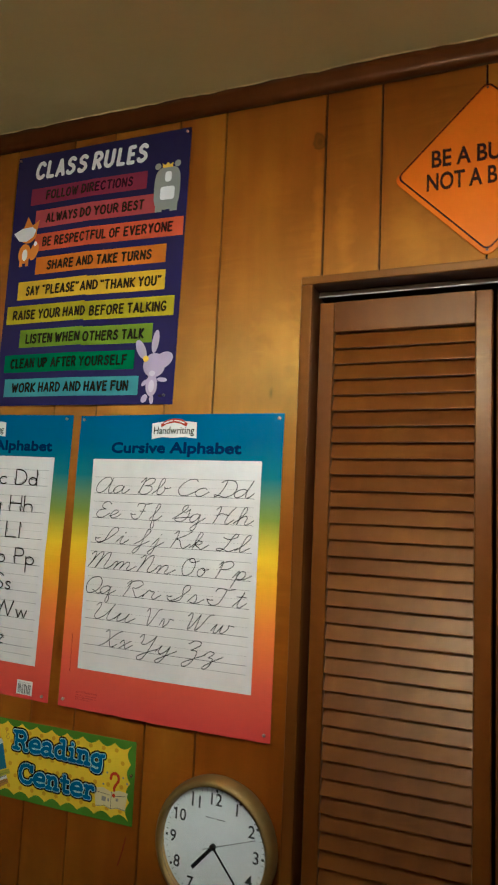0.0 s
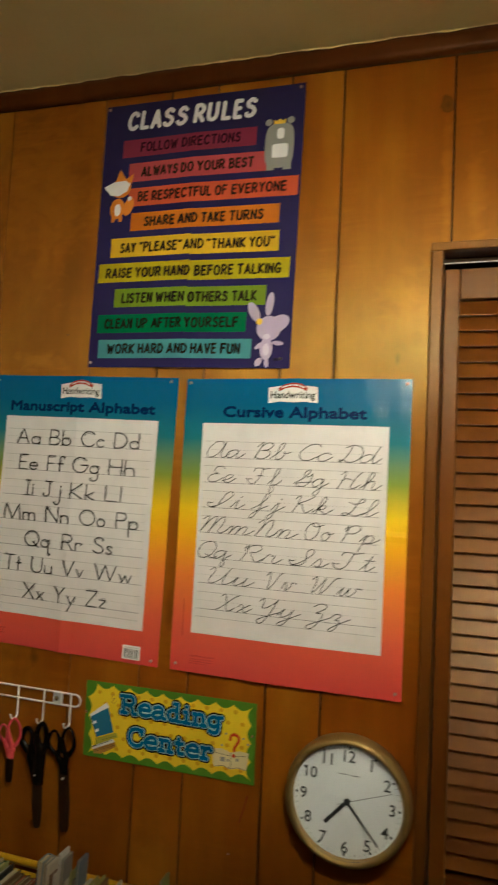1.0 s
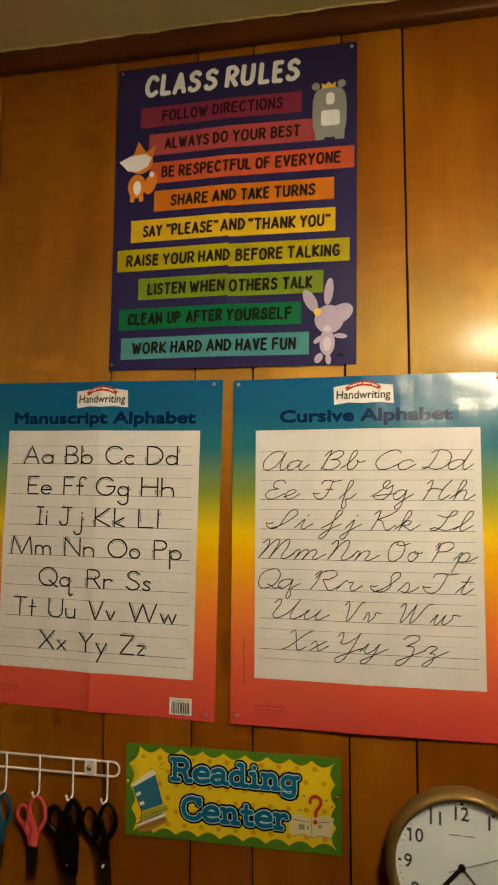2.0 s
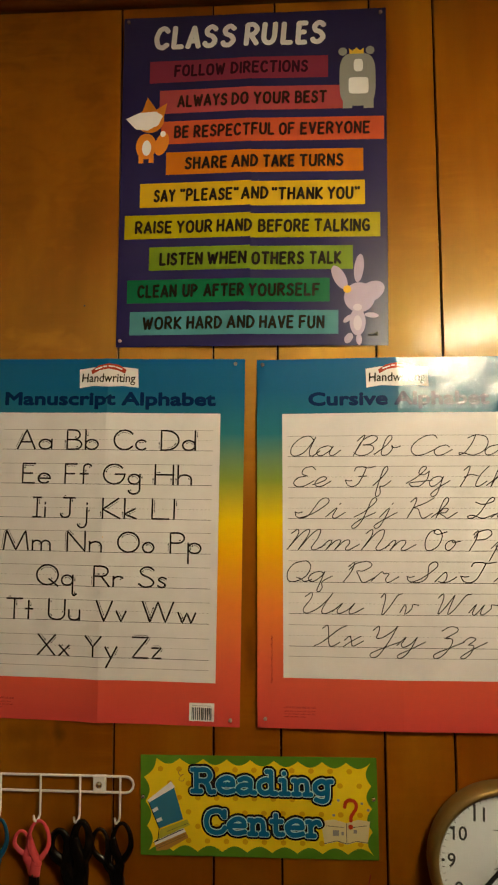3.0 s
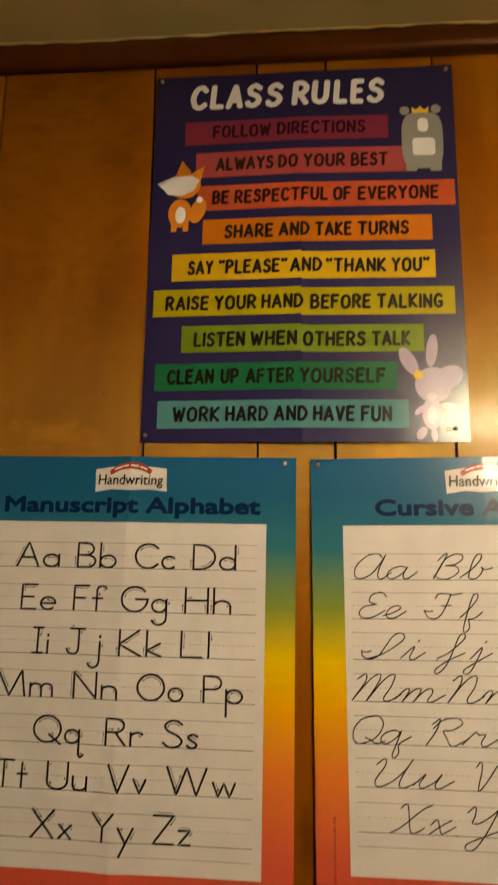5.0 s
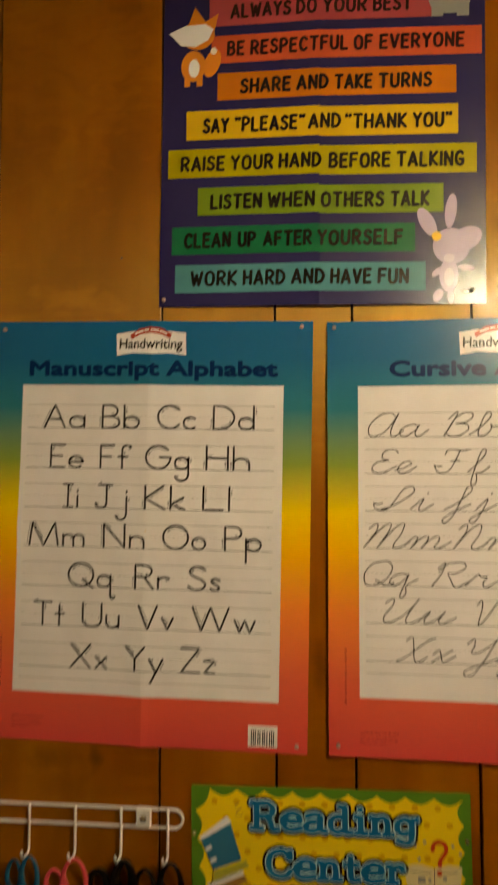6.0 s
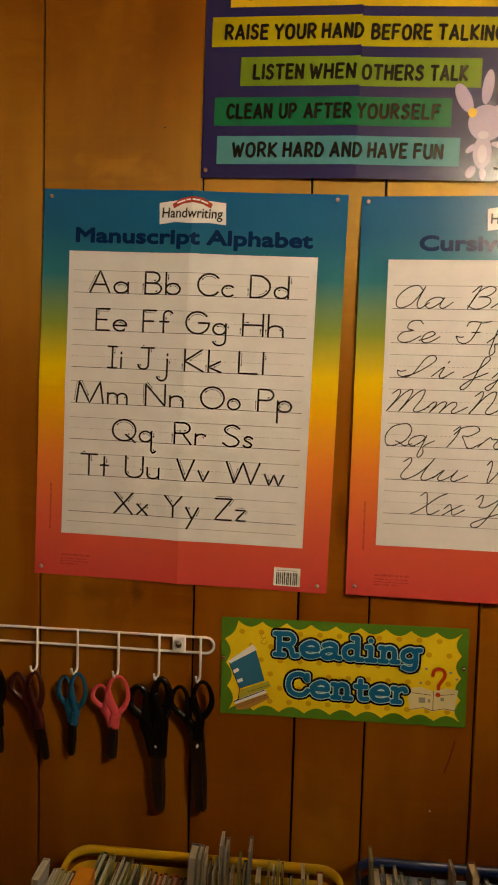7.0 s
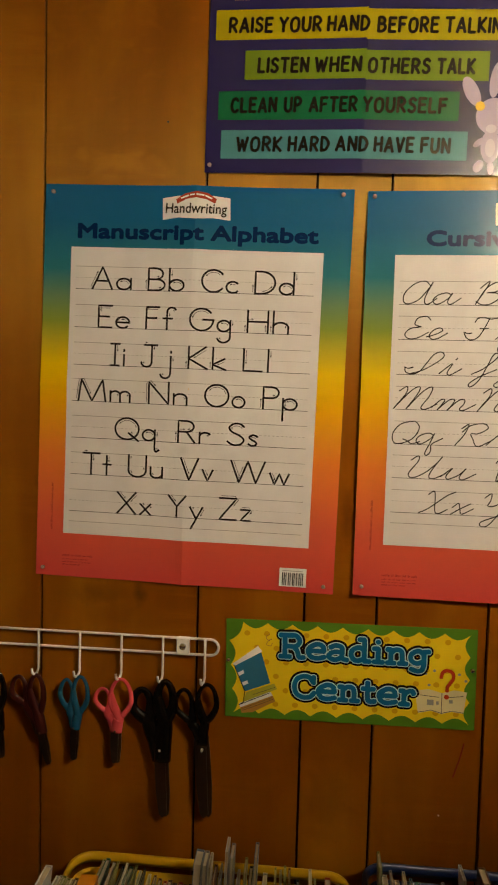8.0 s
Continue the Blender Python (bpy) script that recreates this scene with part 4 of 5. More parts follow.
# ---------------------------------------------------------------- sheets on the wall
def smooth_step(a, b, x):
    t = min(1, max(0, (x - a) / (b - a)))
    return t * t * (3 - 2 * t)


def paper_lift(seed, fold, ridge=0.0012, amp=0.0012, cross=()):
    """Gentle waves, a vertical fold and some cross folds."""
    def lift(u, v):
        z = amp * (0.5 + 0.5 * noise.noise(Vector((u / 130, v / 170, seed))))
        z += ridge * math.exp(-abs(u - fold) / 32.0)
        for c in cross:
            z += 0.5 * ridge * math.exp(-abs(v - c) / 40.0)
        return z
    return lift


def push_pin(x, z, y=0.0, material=None, tilt=0.0):
    """A small round-headed pin, pushed into the wall through the paper."""
    pin = thing("push_pin", "small clear push pin holding paper to the wall", "push pin", pose(x, y, z, tilt, 0, 0), "pins in the wall")
    part("head", lathe([(0.0, -0.0058), (0.0020, -0.0056), (0.0029, -0.0046), (0.0029, -0.0036), (0.0017, -0.0028), (0.0026, -0.0016), (0.0, -0.0015)], 16), material or CLEAR_PIN, pin, smooth=True)
    part("needle", lathe([(0.0, -0.0016), (0.0006, -0.0016), (0.0005, 0.004), (0.0, 0.005)], 6), PIN_STEEL, pin)
    return pin


# class rules
rules = thing("class_rules_poster", "navy class rules poster with rainbow bars pinned on a wood wall", "poster", pose(-0.008, 0, 2.1130, 0, 0.85, 0))
cr_waves = paper_lift(3.1, 216, 0.0010, 0.0012, (279,))


def cr_fold(u, v):
    """The sheet stands off the wall along its fold."""
    return cr_waves(u, v) + 0.0050 * (1 - abs(u - 216) / 216) * smooth_step(0, 120, v) + 0.0005 * max(0.0, 1 - abs(u - 215) / 6) * smooth_step(262, 300, v) * smooth_step(475, 430, v)


cr = Sheet(rules, 0.4318, 0.5588, cr_fold)
cr.paper(NAVY_PAPER)
cr.slip = 2.0
for ch, u0, u1, rise in (("C", 52, 78.5, 0), ("L", 80.5, 101.5, -0.6), ("A", 104, 129, 0.4), ("S", 132.5, 158.5, 0), ("S", 162.5, 189, 0.5),
                         ("R", 201, 226.5, 0.3), ("U", 230, 256.5, -0.5), ("L", 261, 281.5, 0), ("E", 285.5, 307, 0.5), ("S", 309.5, 335.5, 0.2)):
    brush(cr, "title_letter", hand_line(ch, CAPS, u0 - 0.5, u1 + 0.5, 57.2 + rise, 42.5, 8.5, lean=0.07)[0], CREAM_INK, 2, 8.5, "bold cream capital letter")
# each rule: its words with their spans, its bar, its baseline, the tone of its lettering
RULES = (
    ((("FOLLOW", 86, 171.4), ("DIRECTIONS", 179.4, 306.5)), (45.4, 75.6, 338.3, 113.5), 104.2, 0),
    ((("ALWAYS", 91.8, 175.8), ("DO", 181.5, 210.2), ("YOUR", 217.8, 276.8), ("BEST", 284.3, 337)), (63.0, 127.0, 362.2, 167.0), 157.2, 1),
    ((("BE", 87.7, 113.2), ("RESPECTFUL", 119.8, 252.4), ("OF", 259, 285.4), ("EVERYONE", 293, 405.8)), (66.7, 180.6, 427.5, 219.4), 210.0, 1),
    ((("SHARE", 106.4, 176.7), ("AND", 182.8, 226.7), ("TAKE", 233.8, 285.2), ("TURNS", 292.3, 363.1)), (75.7, 233.6, 394.2, 271.7), 263.5, 2),
    ((("SAY", 56.2, 93.1), ('"PLEASE"', 100.1, 195.9), ("AND", 198.8, 243.6), ('"THANK', 248.3, 330.4), ('YOU"', 337, 388.9)), (33.7, 285.5, 396.5, 326.0), 317.2, 2),
    ((("RAISE", 26.4, 88.5), ("YOUR", 95.4, 153.6), ("HAND", 160, 217.8), ("BEFORE", 226.6, 309.3), ("TALKING", 316.1, 404.3)), (9.3, 338.6, 420.3, 378.3), 369.8, 2),
    ((("LISTEN", 67.9, 139.2), ("WHEN", 146, 209.7), ("OTHERS", 216.8, 300.8), ("TALK", 308.4, 359.5)), (51.0, 392.6, 377.2, 431.1), 423.0, 2),
    ((("CLEAN", 33, 98), ("UP", 106.4, 131.7), ("AFTER", 140.2, 206), ("YOURSELF", 212.7, 325.8)), (16.3, 446.4, 340.6, 484.5), 475.5, 2),
    ((("WORK", 42.8, 106.9), ("HARD", 113.7, 171.5), ("AND", 178.2, 223.4), ("HAVE", 229.7, 285), ("FUN", 291.7, 332.9)), (21.7, 498.5, 354.2, 536.6), 527.8, 2))
random.seed(8)
cr.slip = 3.2
# how far the sheet's second half has slipped down at its fold, rule by rule
SLIPS = (0.3, 0.4, 0.5, 0.8, 1.8, 2.3, 1.9, 0.7, 0.4)
for (words, bar, base, tone), colour, slipped in zip(RULES, BAR_INKS, SLIPS):
    u0, v0, u1, v1 = bar
    cr.on = cr.root
    cr.on = cr.flat("bar", [(u0, v0, 214.6, v1), (214.6, v0 + slipped, u1, v1 + slipped)], colour, 1)
    for word, t0, t1 in words:
        step = slipped if t0 > 212 else 0.0
        for pen in hand_line(word, CAPS, t0, t1, base + 0.5 + step, 21.8, 4.2, sway=0.020, lean=0.03):
            brush(cr, "rule_letter", pen, DARK_TEXT[tone], 2.6, 4.0)
# plain coloured shapes at the edges of the print
cr.on = cr.root
cr.on = cr.flat("grey_shape", [oval(385.6, 119, 29, 45, 0, 36, 3.4), (362, 152, 377, 168), (395, 152, 411, 168), oval(362, 71, 7, 7), oval(406, 69.5, 7, 7)], GREY_INK, 3)
for shape in (oval(387, 95, 7.5, 11, 0, 20, 3), oval(387.2, 129.5, 16, 14, 0, 24, 6)):
    cr.flat("pale_patch", [shape], CREAM_INK, 3.6)
cr.flat("gold_shape", [[(373, 75.5), (372, 66), (378, 70), (384, 64.5), (390, 70), (396, 65.5), (395.5, 75.5)]], GOLD_INK, 3.8)
cr.on = cr.root
cr.on = cr.flat("orange_shape", [[(34, 163), (43, 138), (57, 158)], [(57, 160), (76, 149), (69, 180)], oval(48, 178, 23, 21, 0, 24), oval(42, 222, 17, 22), oval(68, 219, 11, 20, 18), (30, 238, 38, 250.5), (47, 238, 55, 250.5)], FOX_INK, 3)
for shape in ([(7.3, 173.6), (30, 164), (58, 163), (69, 171), (62, 186), (44, 195), (24, 192)], oval(43, 225, 7.5, 13), oval(70, 202, 4.5, 5)):
    cr.flat("pale_patch", [shape], CREAM_INK, 3.6)
cr.on = cr.root
cr.on = cr.flat("lilac_shape", [oval(356, 447, 9.5, 21, -28), oval(386.5, 432, 7.5, 23, 7), oval(387, 479, 24, 24), oval(405, 470, 23, 15, -30), oval(384, 518, 12.5, 22), oval(406, 507.5, 11, 4.2, 6), oval(369, 513, 9, 4, -40), oval(370, 544, 6, 9, 32), oval(386, 546, 4.5, 9, -4)], LILAC_INK, 3)
cr.flat("gold_shape", [oval(368, 466, 6.2, 6.2)], GOLD_INK, 3.8)
for shape in (oval(384, 495, 7, 5.5), oval(384, 520, 6.5, 12)):
    cr.flat("pale_patch", [shape], PALE_LILAC_INK, 3.8)
cr.on = cr.root
cr.strokes("fine_print", [[(400, 537.5), (411, 537.5)], [(401, 540), (409, 540)]], BLACK_INK, 2, 1.2)

def guide(line, off=3.3):
    """A short thin arrow line beside the first part of a pen stroke."""
    pts = [Vector(p) for p in line]
    fine = [pts[0]]
    for a, b in zip(pts, pts[1:]):
        k = max(1, int((b - a).length / 2.0))
        fine += [a.lerp(b, (j + 1) / k) for j in range(k)]
    cut = fine[1:max(3, int(len(fine) * 0.45))]
    out = []
    for a, b in zip(cut, cut[1:]):
        d = (b - a)
        if d.length > 1e-6:
            d.normalize()
            out.append((a.x + d.y * off, a.y - d.x * off))
    if len(out) < 2:
        return []
    tip, way = Vector(out[-1]), (Vector(out[-1]) - Vector(out[-2])).normalized()
    side = Vector((-way.y, way.x))
    return [out, [tuple(tip - way * 2.2 + side * 0.9), tuple(tip + way * 0.3), tuple(tip - way * 2.2 - side * 0.9)]]


# the two alphabet charts
def alphabet_chart(name, label, at, heading, head_span, style, rows, lift, lean, panel_bottom):
    chart = thing(name, label, "poster", at, "alphabet charts")
    s = Sheet(chart, 0.4318, 0.5588, lift)
    s.paper(RAINBOW)
    panel = s.flat("white_panel", [(39.4, 86.3, 394.4, panel_bottom)], WHITE_INK, 1, "white writing panel")
    s.on = s.band("brand_label", [(168.5, 17.5), (192, 14), (216, 15.5), (240, 13.5), (262.8, 16)], [(169.5, 47), (192, 43.5), (216, 45), (240, 43.5), (264, 46)], WHITE_INK, 2, "white name label")
    s.band("ribbon", [(187.5, 19), (200, 11), (216.5, 8), (232, 10), (244.5, 18)], [(189.5, 25), (202, 18.5), (216.5, 16.5), (230, 18.5), (242, 24)], RIBBON_INK, 2.6, "red ribbon")
    s.strokes("ribbon_lettering", [[(195, 17.2), (205, 13.8)], [(208, 13), (213, 12.4)], [(217, 12.2), (226, 13)], [(229, 13.8), (237, 17)]], CREAM_INK, 3, 2.0)
    s.text("label_text", "Handwriting", BLACK_INK, 173, 37.6, 86, 14.0, 3, 0.25, 0.05)
    s.on = s.root
    s.text("heading", heading, HEAD_INK, head_span[0], 74.6, head_span[1] - head_span[0], 22.0, 2.6, 1.35, 0.0, "bold dark blue heading")
    cap = 30.5
    s.on = panel
    for base, pairs, spans in rows:
        s.strokes("rule_line", [[(48, base), (383, base)]], RULE_INK, 1.7, 0.75)
        s.strokes("faint_rule_line", [[(48, base - 31.5), (383, base - 31.5)]], FAINT_INK, 1.7, 0.7)
        s.strokes("dashed_midline", [[(48 + 6 * k, base - 15.8), (51.4 + 6 * k, base - 15.8)] for k in range(56)], FAINT_INK, 1.7, 0.45)
        for pair, u0, u1 in zip(pairs.split(), spans[::2], spans[1::2]):
            for lines in letter_pair(pair, style, u0, u1, base - 0.6 if style is PRINT else base - 1.0, cap, lean):
                s.strokes("letter", lines, PENCIL_INK if style is PRINT else SCRIPT_INK, 2.4, 2.75 if style is PRINT else 1.5, thin=[g for line in lines for g in guide(line)] if style is PRINT else ())
    s.strokes("faint_rule_line", [[(48, rows[-1][0] + 15), (383, rows[-1][0] + 15)]], FAINT_INK, 1.7, 0.7)
    s.on = s.root
    tick_print(s, "fine_print", ((40, 529, 43, 2.2), (47, 529, 82, 3.0), (40, 534, 80, 1.5), (40, 538, 84, 1.5), (40, 542, 66, 1.5)))
    tick_print(s, "side_print", ((424, 23, 490, 2.6),), upright=True)
    return chart, s


CHART_ROWS_PRINT = (
    (144.8, "Aa Bb Cc Dd", (71.7, 127.2, 152.4, 203.0, 228.5, 277.8, 302.6, 355.8)), (198.5, "Ee Ff Gg Hh", (82.2, 126.8, 151.2, 193.3, 214.0, 270.3, 294.3, 350.9)),
    (251.6, "Ii Jj Kk Ll", (101.7, 121.0, 146.4, 188.7, 214.5, 266.1, 291.2, 325.4)), (303.2, "Mm Nn Oo Pp", (56.8, 131.6, 159.2, 214.2, 239.5, 295.2, 321.1, 368.1)),
    (355.8, "Qq Rr Ss", (111.9, 176.0, 203.6, 248.1, 273.3, 315.3)), (408.4, "Tt Uu Vv Ww", (66.1, 107.1, 133.0, 182.2, 209.1, 254.6, 280.0, 362.0)),
    (462.2, "Xx Yy Zz", (118.3, 167.1, 192.9, 242.1, 266.3, 310.1)))
CHART_ROWS_SCRIPT = (
    (152.9, "Aa Bb Cc Dd", (52.4, 128.9, 148.1, 218.6, 234.7, 296.7, 306.4, 383.0)), (200.1, "Ee Ff Gg Hh", (56.7, 113.4, 135.1, 203.5, 226.5, 291.7, 307.0, 385.0)),
    (247.8, "Ii Jj Kk Ll", (58.6, 134.3, 143.8, 211.6, 226.2, 301.1, 316.4, 381.0)), (295.6, "Mm Nn Oo Pp", (45.6, 155.1, 157.7, 238.8, 252.1, 304.5, 317.8, 385.5)),
    (343.3, "Qq Rr Ss Tt", (45.7, 113.5, 130.3, 212.3, 224.7, 297.9, 303.6, 378.5)), (390.3, "Uu Vv Ww", (69.6, 160.1, 185.6, 240.4, 268.7, 358.0)),
    (438.3, "Xx Yy Zz", (85.8, 158.8, 168.0, 250.1, 260.8, 340.0)))
ma_lift = paper_lift(8.7, 215.9, 0.0056, 0.0012, (279,))
cu_waves = paper_lift(14.3, 215.9, 0.0010, 0.0016, (279,))


def cu_lift(u, v):
    """Each half of the sheet slopes away from the fold, and the pinned top leans back to the wall."""
    tent = 0.0062 * (1 - abs(u - 215.9) / 215.9)
    top = 0.0024 * min(1.0, v / 80.0)
    crinkle = 0.0011 * noise.noise(Vector((u / 26, v / 34, 5.5))) * smooth_step(190, 260, u) * smooth_step(150, 40, v)
    crease = 0.0011 * max(0.0, 1 - abs(v - 279.4) / 10) * smooth_step(216, 260, u)
    return 0.6 * cu_waves(u, v) + crinkle + crease + tent + top + 0.0012 * smooth_step(150, 10, u) * smooth_step(200, 480, v)


manuscript, ma = alphabet_chart("manuscript_chart", "rainbow-bordered manuscript alphabet chart pinned on a wood wall", pose(-0.2430, 0, 1.5365, 0, 1.15, 0) @ Matrix.Scale(1.007, 4),
                                "Manuscript Alphabet", (48, 386.7), PRINT, CHART_ROWS_PRINT, ma_lift, 0.0, 495.5)
ma.on = ma.flat("code_label", [(355.4, 525, 393.4, 551.5)], WHITE_INK, 2, "white sticker with black bars")
ma.strokes("code_bar", [[(u, 532), (u, 549)] for u in (360, 362.5, 365, 368.5, 371, 374.5, 376.5, 380, 383.5, 386, 388.5)], BLACK_INK, 2.6, 1.3)
ma.strokes("code_number", [[(360, 529), (388, 529)]], FAINT_INK, 2.6, 1.0)
cursive, cu = alphabet_chart("cursive_chart", "rainbow-bordered cursive alphabet chart pinned on a wood wall", pose(0.2130, 0, 1.5310, 0, 0.25, 0),
                             "Cursive Alphabet", (80, 354.5), SCRIPT, CHART_ROWS_SCRIPT, cu_lift, 0.24, 485.0)

for poster, s, spots in ((rules, cr, ((8, 8), (423, 9), (7, 549), (413, 541))), (manuscript, ma, ((12, 11), (417, 8), (11, 547), (418, 548))), (cursive, cu, ((9, 8), (423, 9), (12, 545), (421, 546)))):
    for u, v in spots:
        p = poster.matrix_basis @ s.at(u, v)
        push_pin(p.x, p.z, p.y + 0.0012, CLOCK_BLACK if (poster is rules and u == 413) else None)

# the purple sheet at the far end of the wall
purple = thing("purple_poster", "plain purple poster sheet on a wood wall", "poster", pose(-0.764, 0, 2.105, 0, 0.3, 0))
pu = Sheet(purple, 0.4318, 0.5588, paper_lift(21.0, 216))
pu.paper(PURPLE_PAPER)

# reading centre card
card = thing("reading_center_card", "yellow and green scalloped reading center card on a wood wall", "sign card", pose(-0.0045, 0, 1.1378, 0, -0.45, 0) @ Matrix.Scale(1.009, 4, (1, 0, 0)))
rc = Sheet(card, 0.350, 0.1445, lambda u, v: 0.0008)
rc.paper(GREEN_CARD)


def scallop(u0, v0, u1, v1, deep, count):
    """Points along an edge with bays that curve inwards, towards the right hand of the way from 0 to 1."""
    out = []
    du, dv = (u1 - u0) / count, (v1 - v0) / count
    size = math.hypot(du, dv)
    nu, nv = -dv / size, du / size
    for k in range(count):
        for j in range(8):
            t = j / 8
            s = math.sin(math.pi * t) * deep
            out.append((u0 + du * (k + t) + nu * s, v0 + dv * (k + t) + nv * s))
    return out


edge = scallop(24, 4, 341, 8, 8.5, 9) + scallop(341, 8, 342, 137, 7.5, 4) + scallop(342, 137, 12, 138, 8.5, 9) + scallop(12, 138, 5, 32, 7.5, 3) + scallop(5, 32, 24, 4, 5.0, 1)
rc.flat("yellow_field", [edge], YELLOW_CARD, 1)
for row in range(6):
    for k in range(11):
        u, v = 30 + 28 * k + 14 * (row % 2), 20 + 20.5 * row
        if u < 332:
            rc.flat("dot", [oval(u, v, 4.2, 3.9, 0, 12)], ORANGE_DOT, 1.5)
for words, u0, base, w, cap in (("Reading", 74, 54.5, 214, 38), ("Center", 95, 113, 174, 38)):
    pen = hand_line(words, SLAB, u0, u0 + w, base, cap, 7.2, gap=0.13)
    pen = [[[(u, v + 0.012 * (u - u0)) for u, v in l] for l in letter] for letter in pen]
    rc.on = rc.root
    rc.on = brush(rc, "word_outline", [l for letter in pen for l in letter], BLACK_INK, 2, 16.0, "thick black outline of a word")
    for nm, mat, wide, layer in (("letter_edge", PALE_BLUE_INK, 9.6, 3.3), ("letter", BLUE_INK, 7.2, 4.6)):
        for letter in pen:
            brush(rc, nm, letter, mat, layer, wide)
rc.on = rc.root
rc.on = rc.flat("book_picture", [[(12, 68), (50, 45), (64, 92), (28, 106)]], BOOK_INK, 2)
for shape in ([(10, 66), (46, 38), (52, 46), (13, 69)], [(20, 124), (64, 104), (68, 110), (22, 130)]):
    rc.flat("page_picture", [shape], CREAM_INK, 2.4)
rc.flat("book_picture", [[(30, 107), (70, 92), (74, 100), (26, 122)]], OLIVE_INK, 2.8)
rc.flat("book_picture", [[(22, 130), (68, 110), (72, 118), (40, 136), (24, 138)]], TAN_INK, 2.6)
rc.strokes("book_outline", [[(12, 68), (28, 106), (26, 122), (20, 126)], [(20, 126), (64, 106)]], BLACK_INK, 3.0, 1.1)
for shape in ([(17.5, 79), (25, 74.5), (27, 79), (19.5, 83.5)], [(23.5, 93), (31, 89.5), (33, 94), (25.5, 97.5)]):
    rc.flat("spine_band", [shape], CREAM_INK, 2.6)
rc.strokes("page_lines", [[(24, 132), (67, 113)], [(25, 134.5), (68, 115.5)], [(40, 110), (71, 97.5)]], RULE_INK, 3.0, 0.6)
rc.on = rc.root
rc.strokes("squiggle", [[(p.x, p.y) for p in smooth_line([(62, 20, 0), (57, 24, 0), (60, 29, 0), (65, 27, 0), (60, 31, 0), (58, 36, 0), (64, 37, 0), (66, 33, 0)])]], TAN_INK, 2.2, 0.9)
for u, v in ((281, 66), (293, 61), (327, 65), (336, 74), (286, 82)):
    rc.flat("small_dot", [oval(u, v, 2.2, 2.0, 0, 10)], GREY_INK, 2.2)
rc.on = rc.flat("page_picture", [[(267, 91), (286, 88), (304, 93), (321, 88), (338, 90), (334, 121), (318, 119), (304, 123), (290, 119), (272, 123)]], PAGE_INK, 2)
rc.strokes("page_lines", [[(275, 97), (300, 99)], [(311, 99), (333, 96)], [(304, 93), (304, 122)], [(272, 122), (290, 118), (304, 122), (318, 118), (334, 120)]], RULE_INK, 2.4, 0.8)
for shape in ((284, 103, 293, 111), (296.5, 105, 300, 110), (314, 102, 319, 107)):
    rc.flat("page_block", [shape], FAINT_INK, 2.4)
rc.on = rc.root
hook_line = [(p.x, p.y) for p in smooth_line([(302, 70, 0), (304, 62.5, 0), (310.5, 59.5, 0), (317.5, 63, 0), (318.5, 70.5, 0), (314.5, 77.5, 0), (311, 83, 0), (310.5, 89, 0)])]
brush(rc, "question_mark", [hook_line], RED_INK, 6.5, 5.0, "red question mark")
rc.flat("question_mark_dot", [oval(310, 97.5, 3.5, 3.5, 0, 16)], RED_INK, 6.8)
for u, v in ((4, 60), (344, 58)):
    p = card.matrix_basis @ rc.at(u, v)
    push_pin(p.x, p.z, p.y + 0.0012, PIN_STEEL)


# ---------------------------------------------------------------- the orange sign
def diamond_sign():
    half, r = 0.1535, 0.014
    sign = thing("diamond_sign", "orange diamond warning sign with black lettering above a closet door", "sign", pose(0.765, -0.0012, 2.2105, 0, 0, 0))

    def outline(h, rr, y, bm):
        pts = []
        c = h - rr * math.sqrt(2)
        for k, (dx, dz) in enumerate(((1, 0), (0, 1), (-1, 0), (0, -1))):
            for j in range(7):
                a = radians(90 * k - 45 + 90 * j / 6)
                pts.append(bm.verts.new((dx * c + rr * math.cos(a), y, dz * c + rr * math.sin(a))))
        return pts

    plate = bmesh.new()
    rings = [outline(half - 0.0006, r, 0.0, plate), outline(half, r, -0.0006, plate), outline(half, r, -0.0024, plate), outline(half - 0.0007, r, -0.0030, plate)]
    for a, b in zip(rings, rings[1:]):
        for i in range(len(a)):
            j = (i + 1) % len(a)
            plate.faces.new((a[i], a[j], b[j], b[i]))
    plate.faces.new(rings[0])
    plate.faces.new(rings[-1])
    bmesh.ops.recalc_face_normals(plate, faces=plate.faces[:])
    plate = part("plate", plate, sign_orange(), sign)
    border = bmesh.new()
    a, b = outline(half - 0.0062, r - 0.003, -0.0034, border), outline(half - 0.0104, r - 0.005, -0.0034, border)
    for i in range(len(a)):
        j = (i + 1) % len(a)
        border.faces.new((a[i], a[j], b[j], b[i]))
    bmesh.ops.recalc_face_normals(border, faces=border.faces[:])
    part("border_line", border, SIGN_INK, plate, "thin black border line").location.z = 0.0042
    for words, x0, z0, w in (("BE A BU", -0.0890, 0.0135, 0.1105), ("NOT A B", -0.0965, -0.0272, 0.1120)):
        bm = type_mesh(words, 0.026)
        lo, hi = min(v.co.x for v in bm.verts), max(v.co.x for v in bm.verts)
        for v in bm.verts:
            v.co = Vector((x0 + (v.co.x - lo) / (hi - lo) * w, -0.0035, z0 + v.co.y / 0.7 * 0.0295))
        part("lettering", bm, SIGN_INK, plate)
    for x0, z0, w in ((0.026, 0.0135, 0.052), (0.020, -0.0272, 0.066)):
        part("lettering_bar", box(x0, x0 + w, -0.0036, -0.0031, z0 + 0.003, z0 + 0.024), SIGN_INK, plate)
    for dz in (half - 0.013, -half + 0.013):
        part("hole", lathe([(0.0, -0.0037), (0.0022, -0.0037), (0.0022, -0.0031), (0.0, -0.0031)], 12), CLOCK_BLACK, plate).location.z = dz
    return sign


diamond_sign()


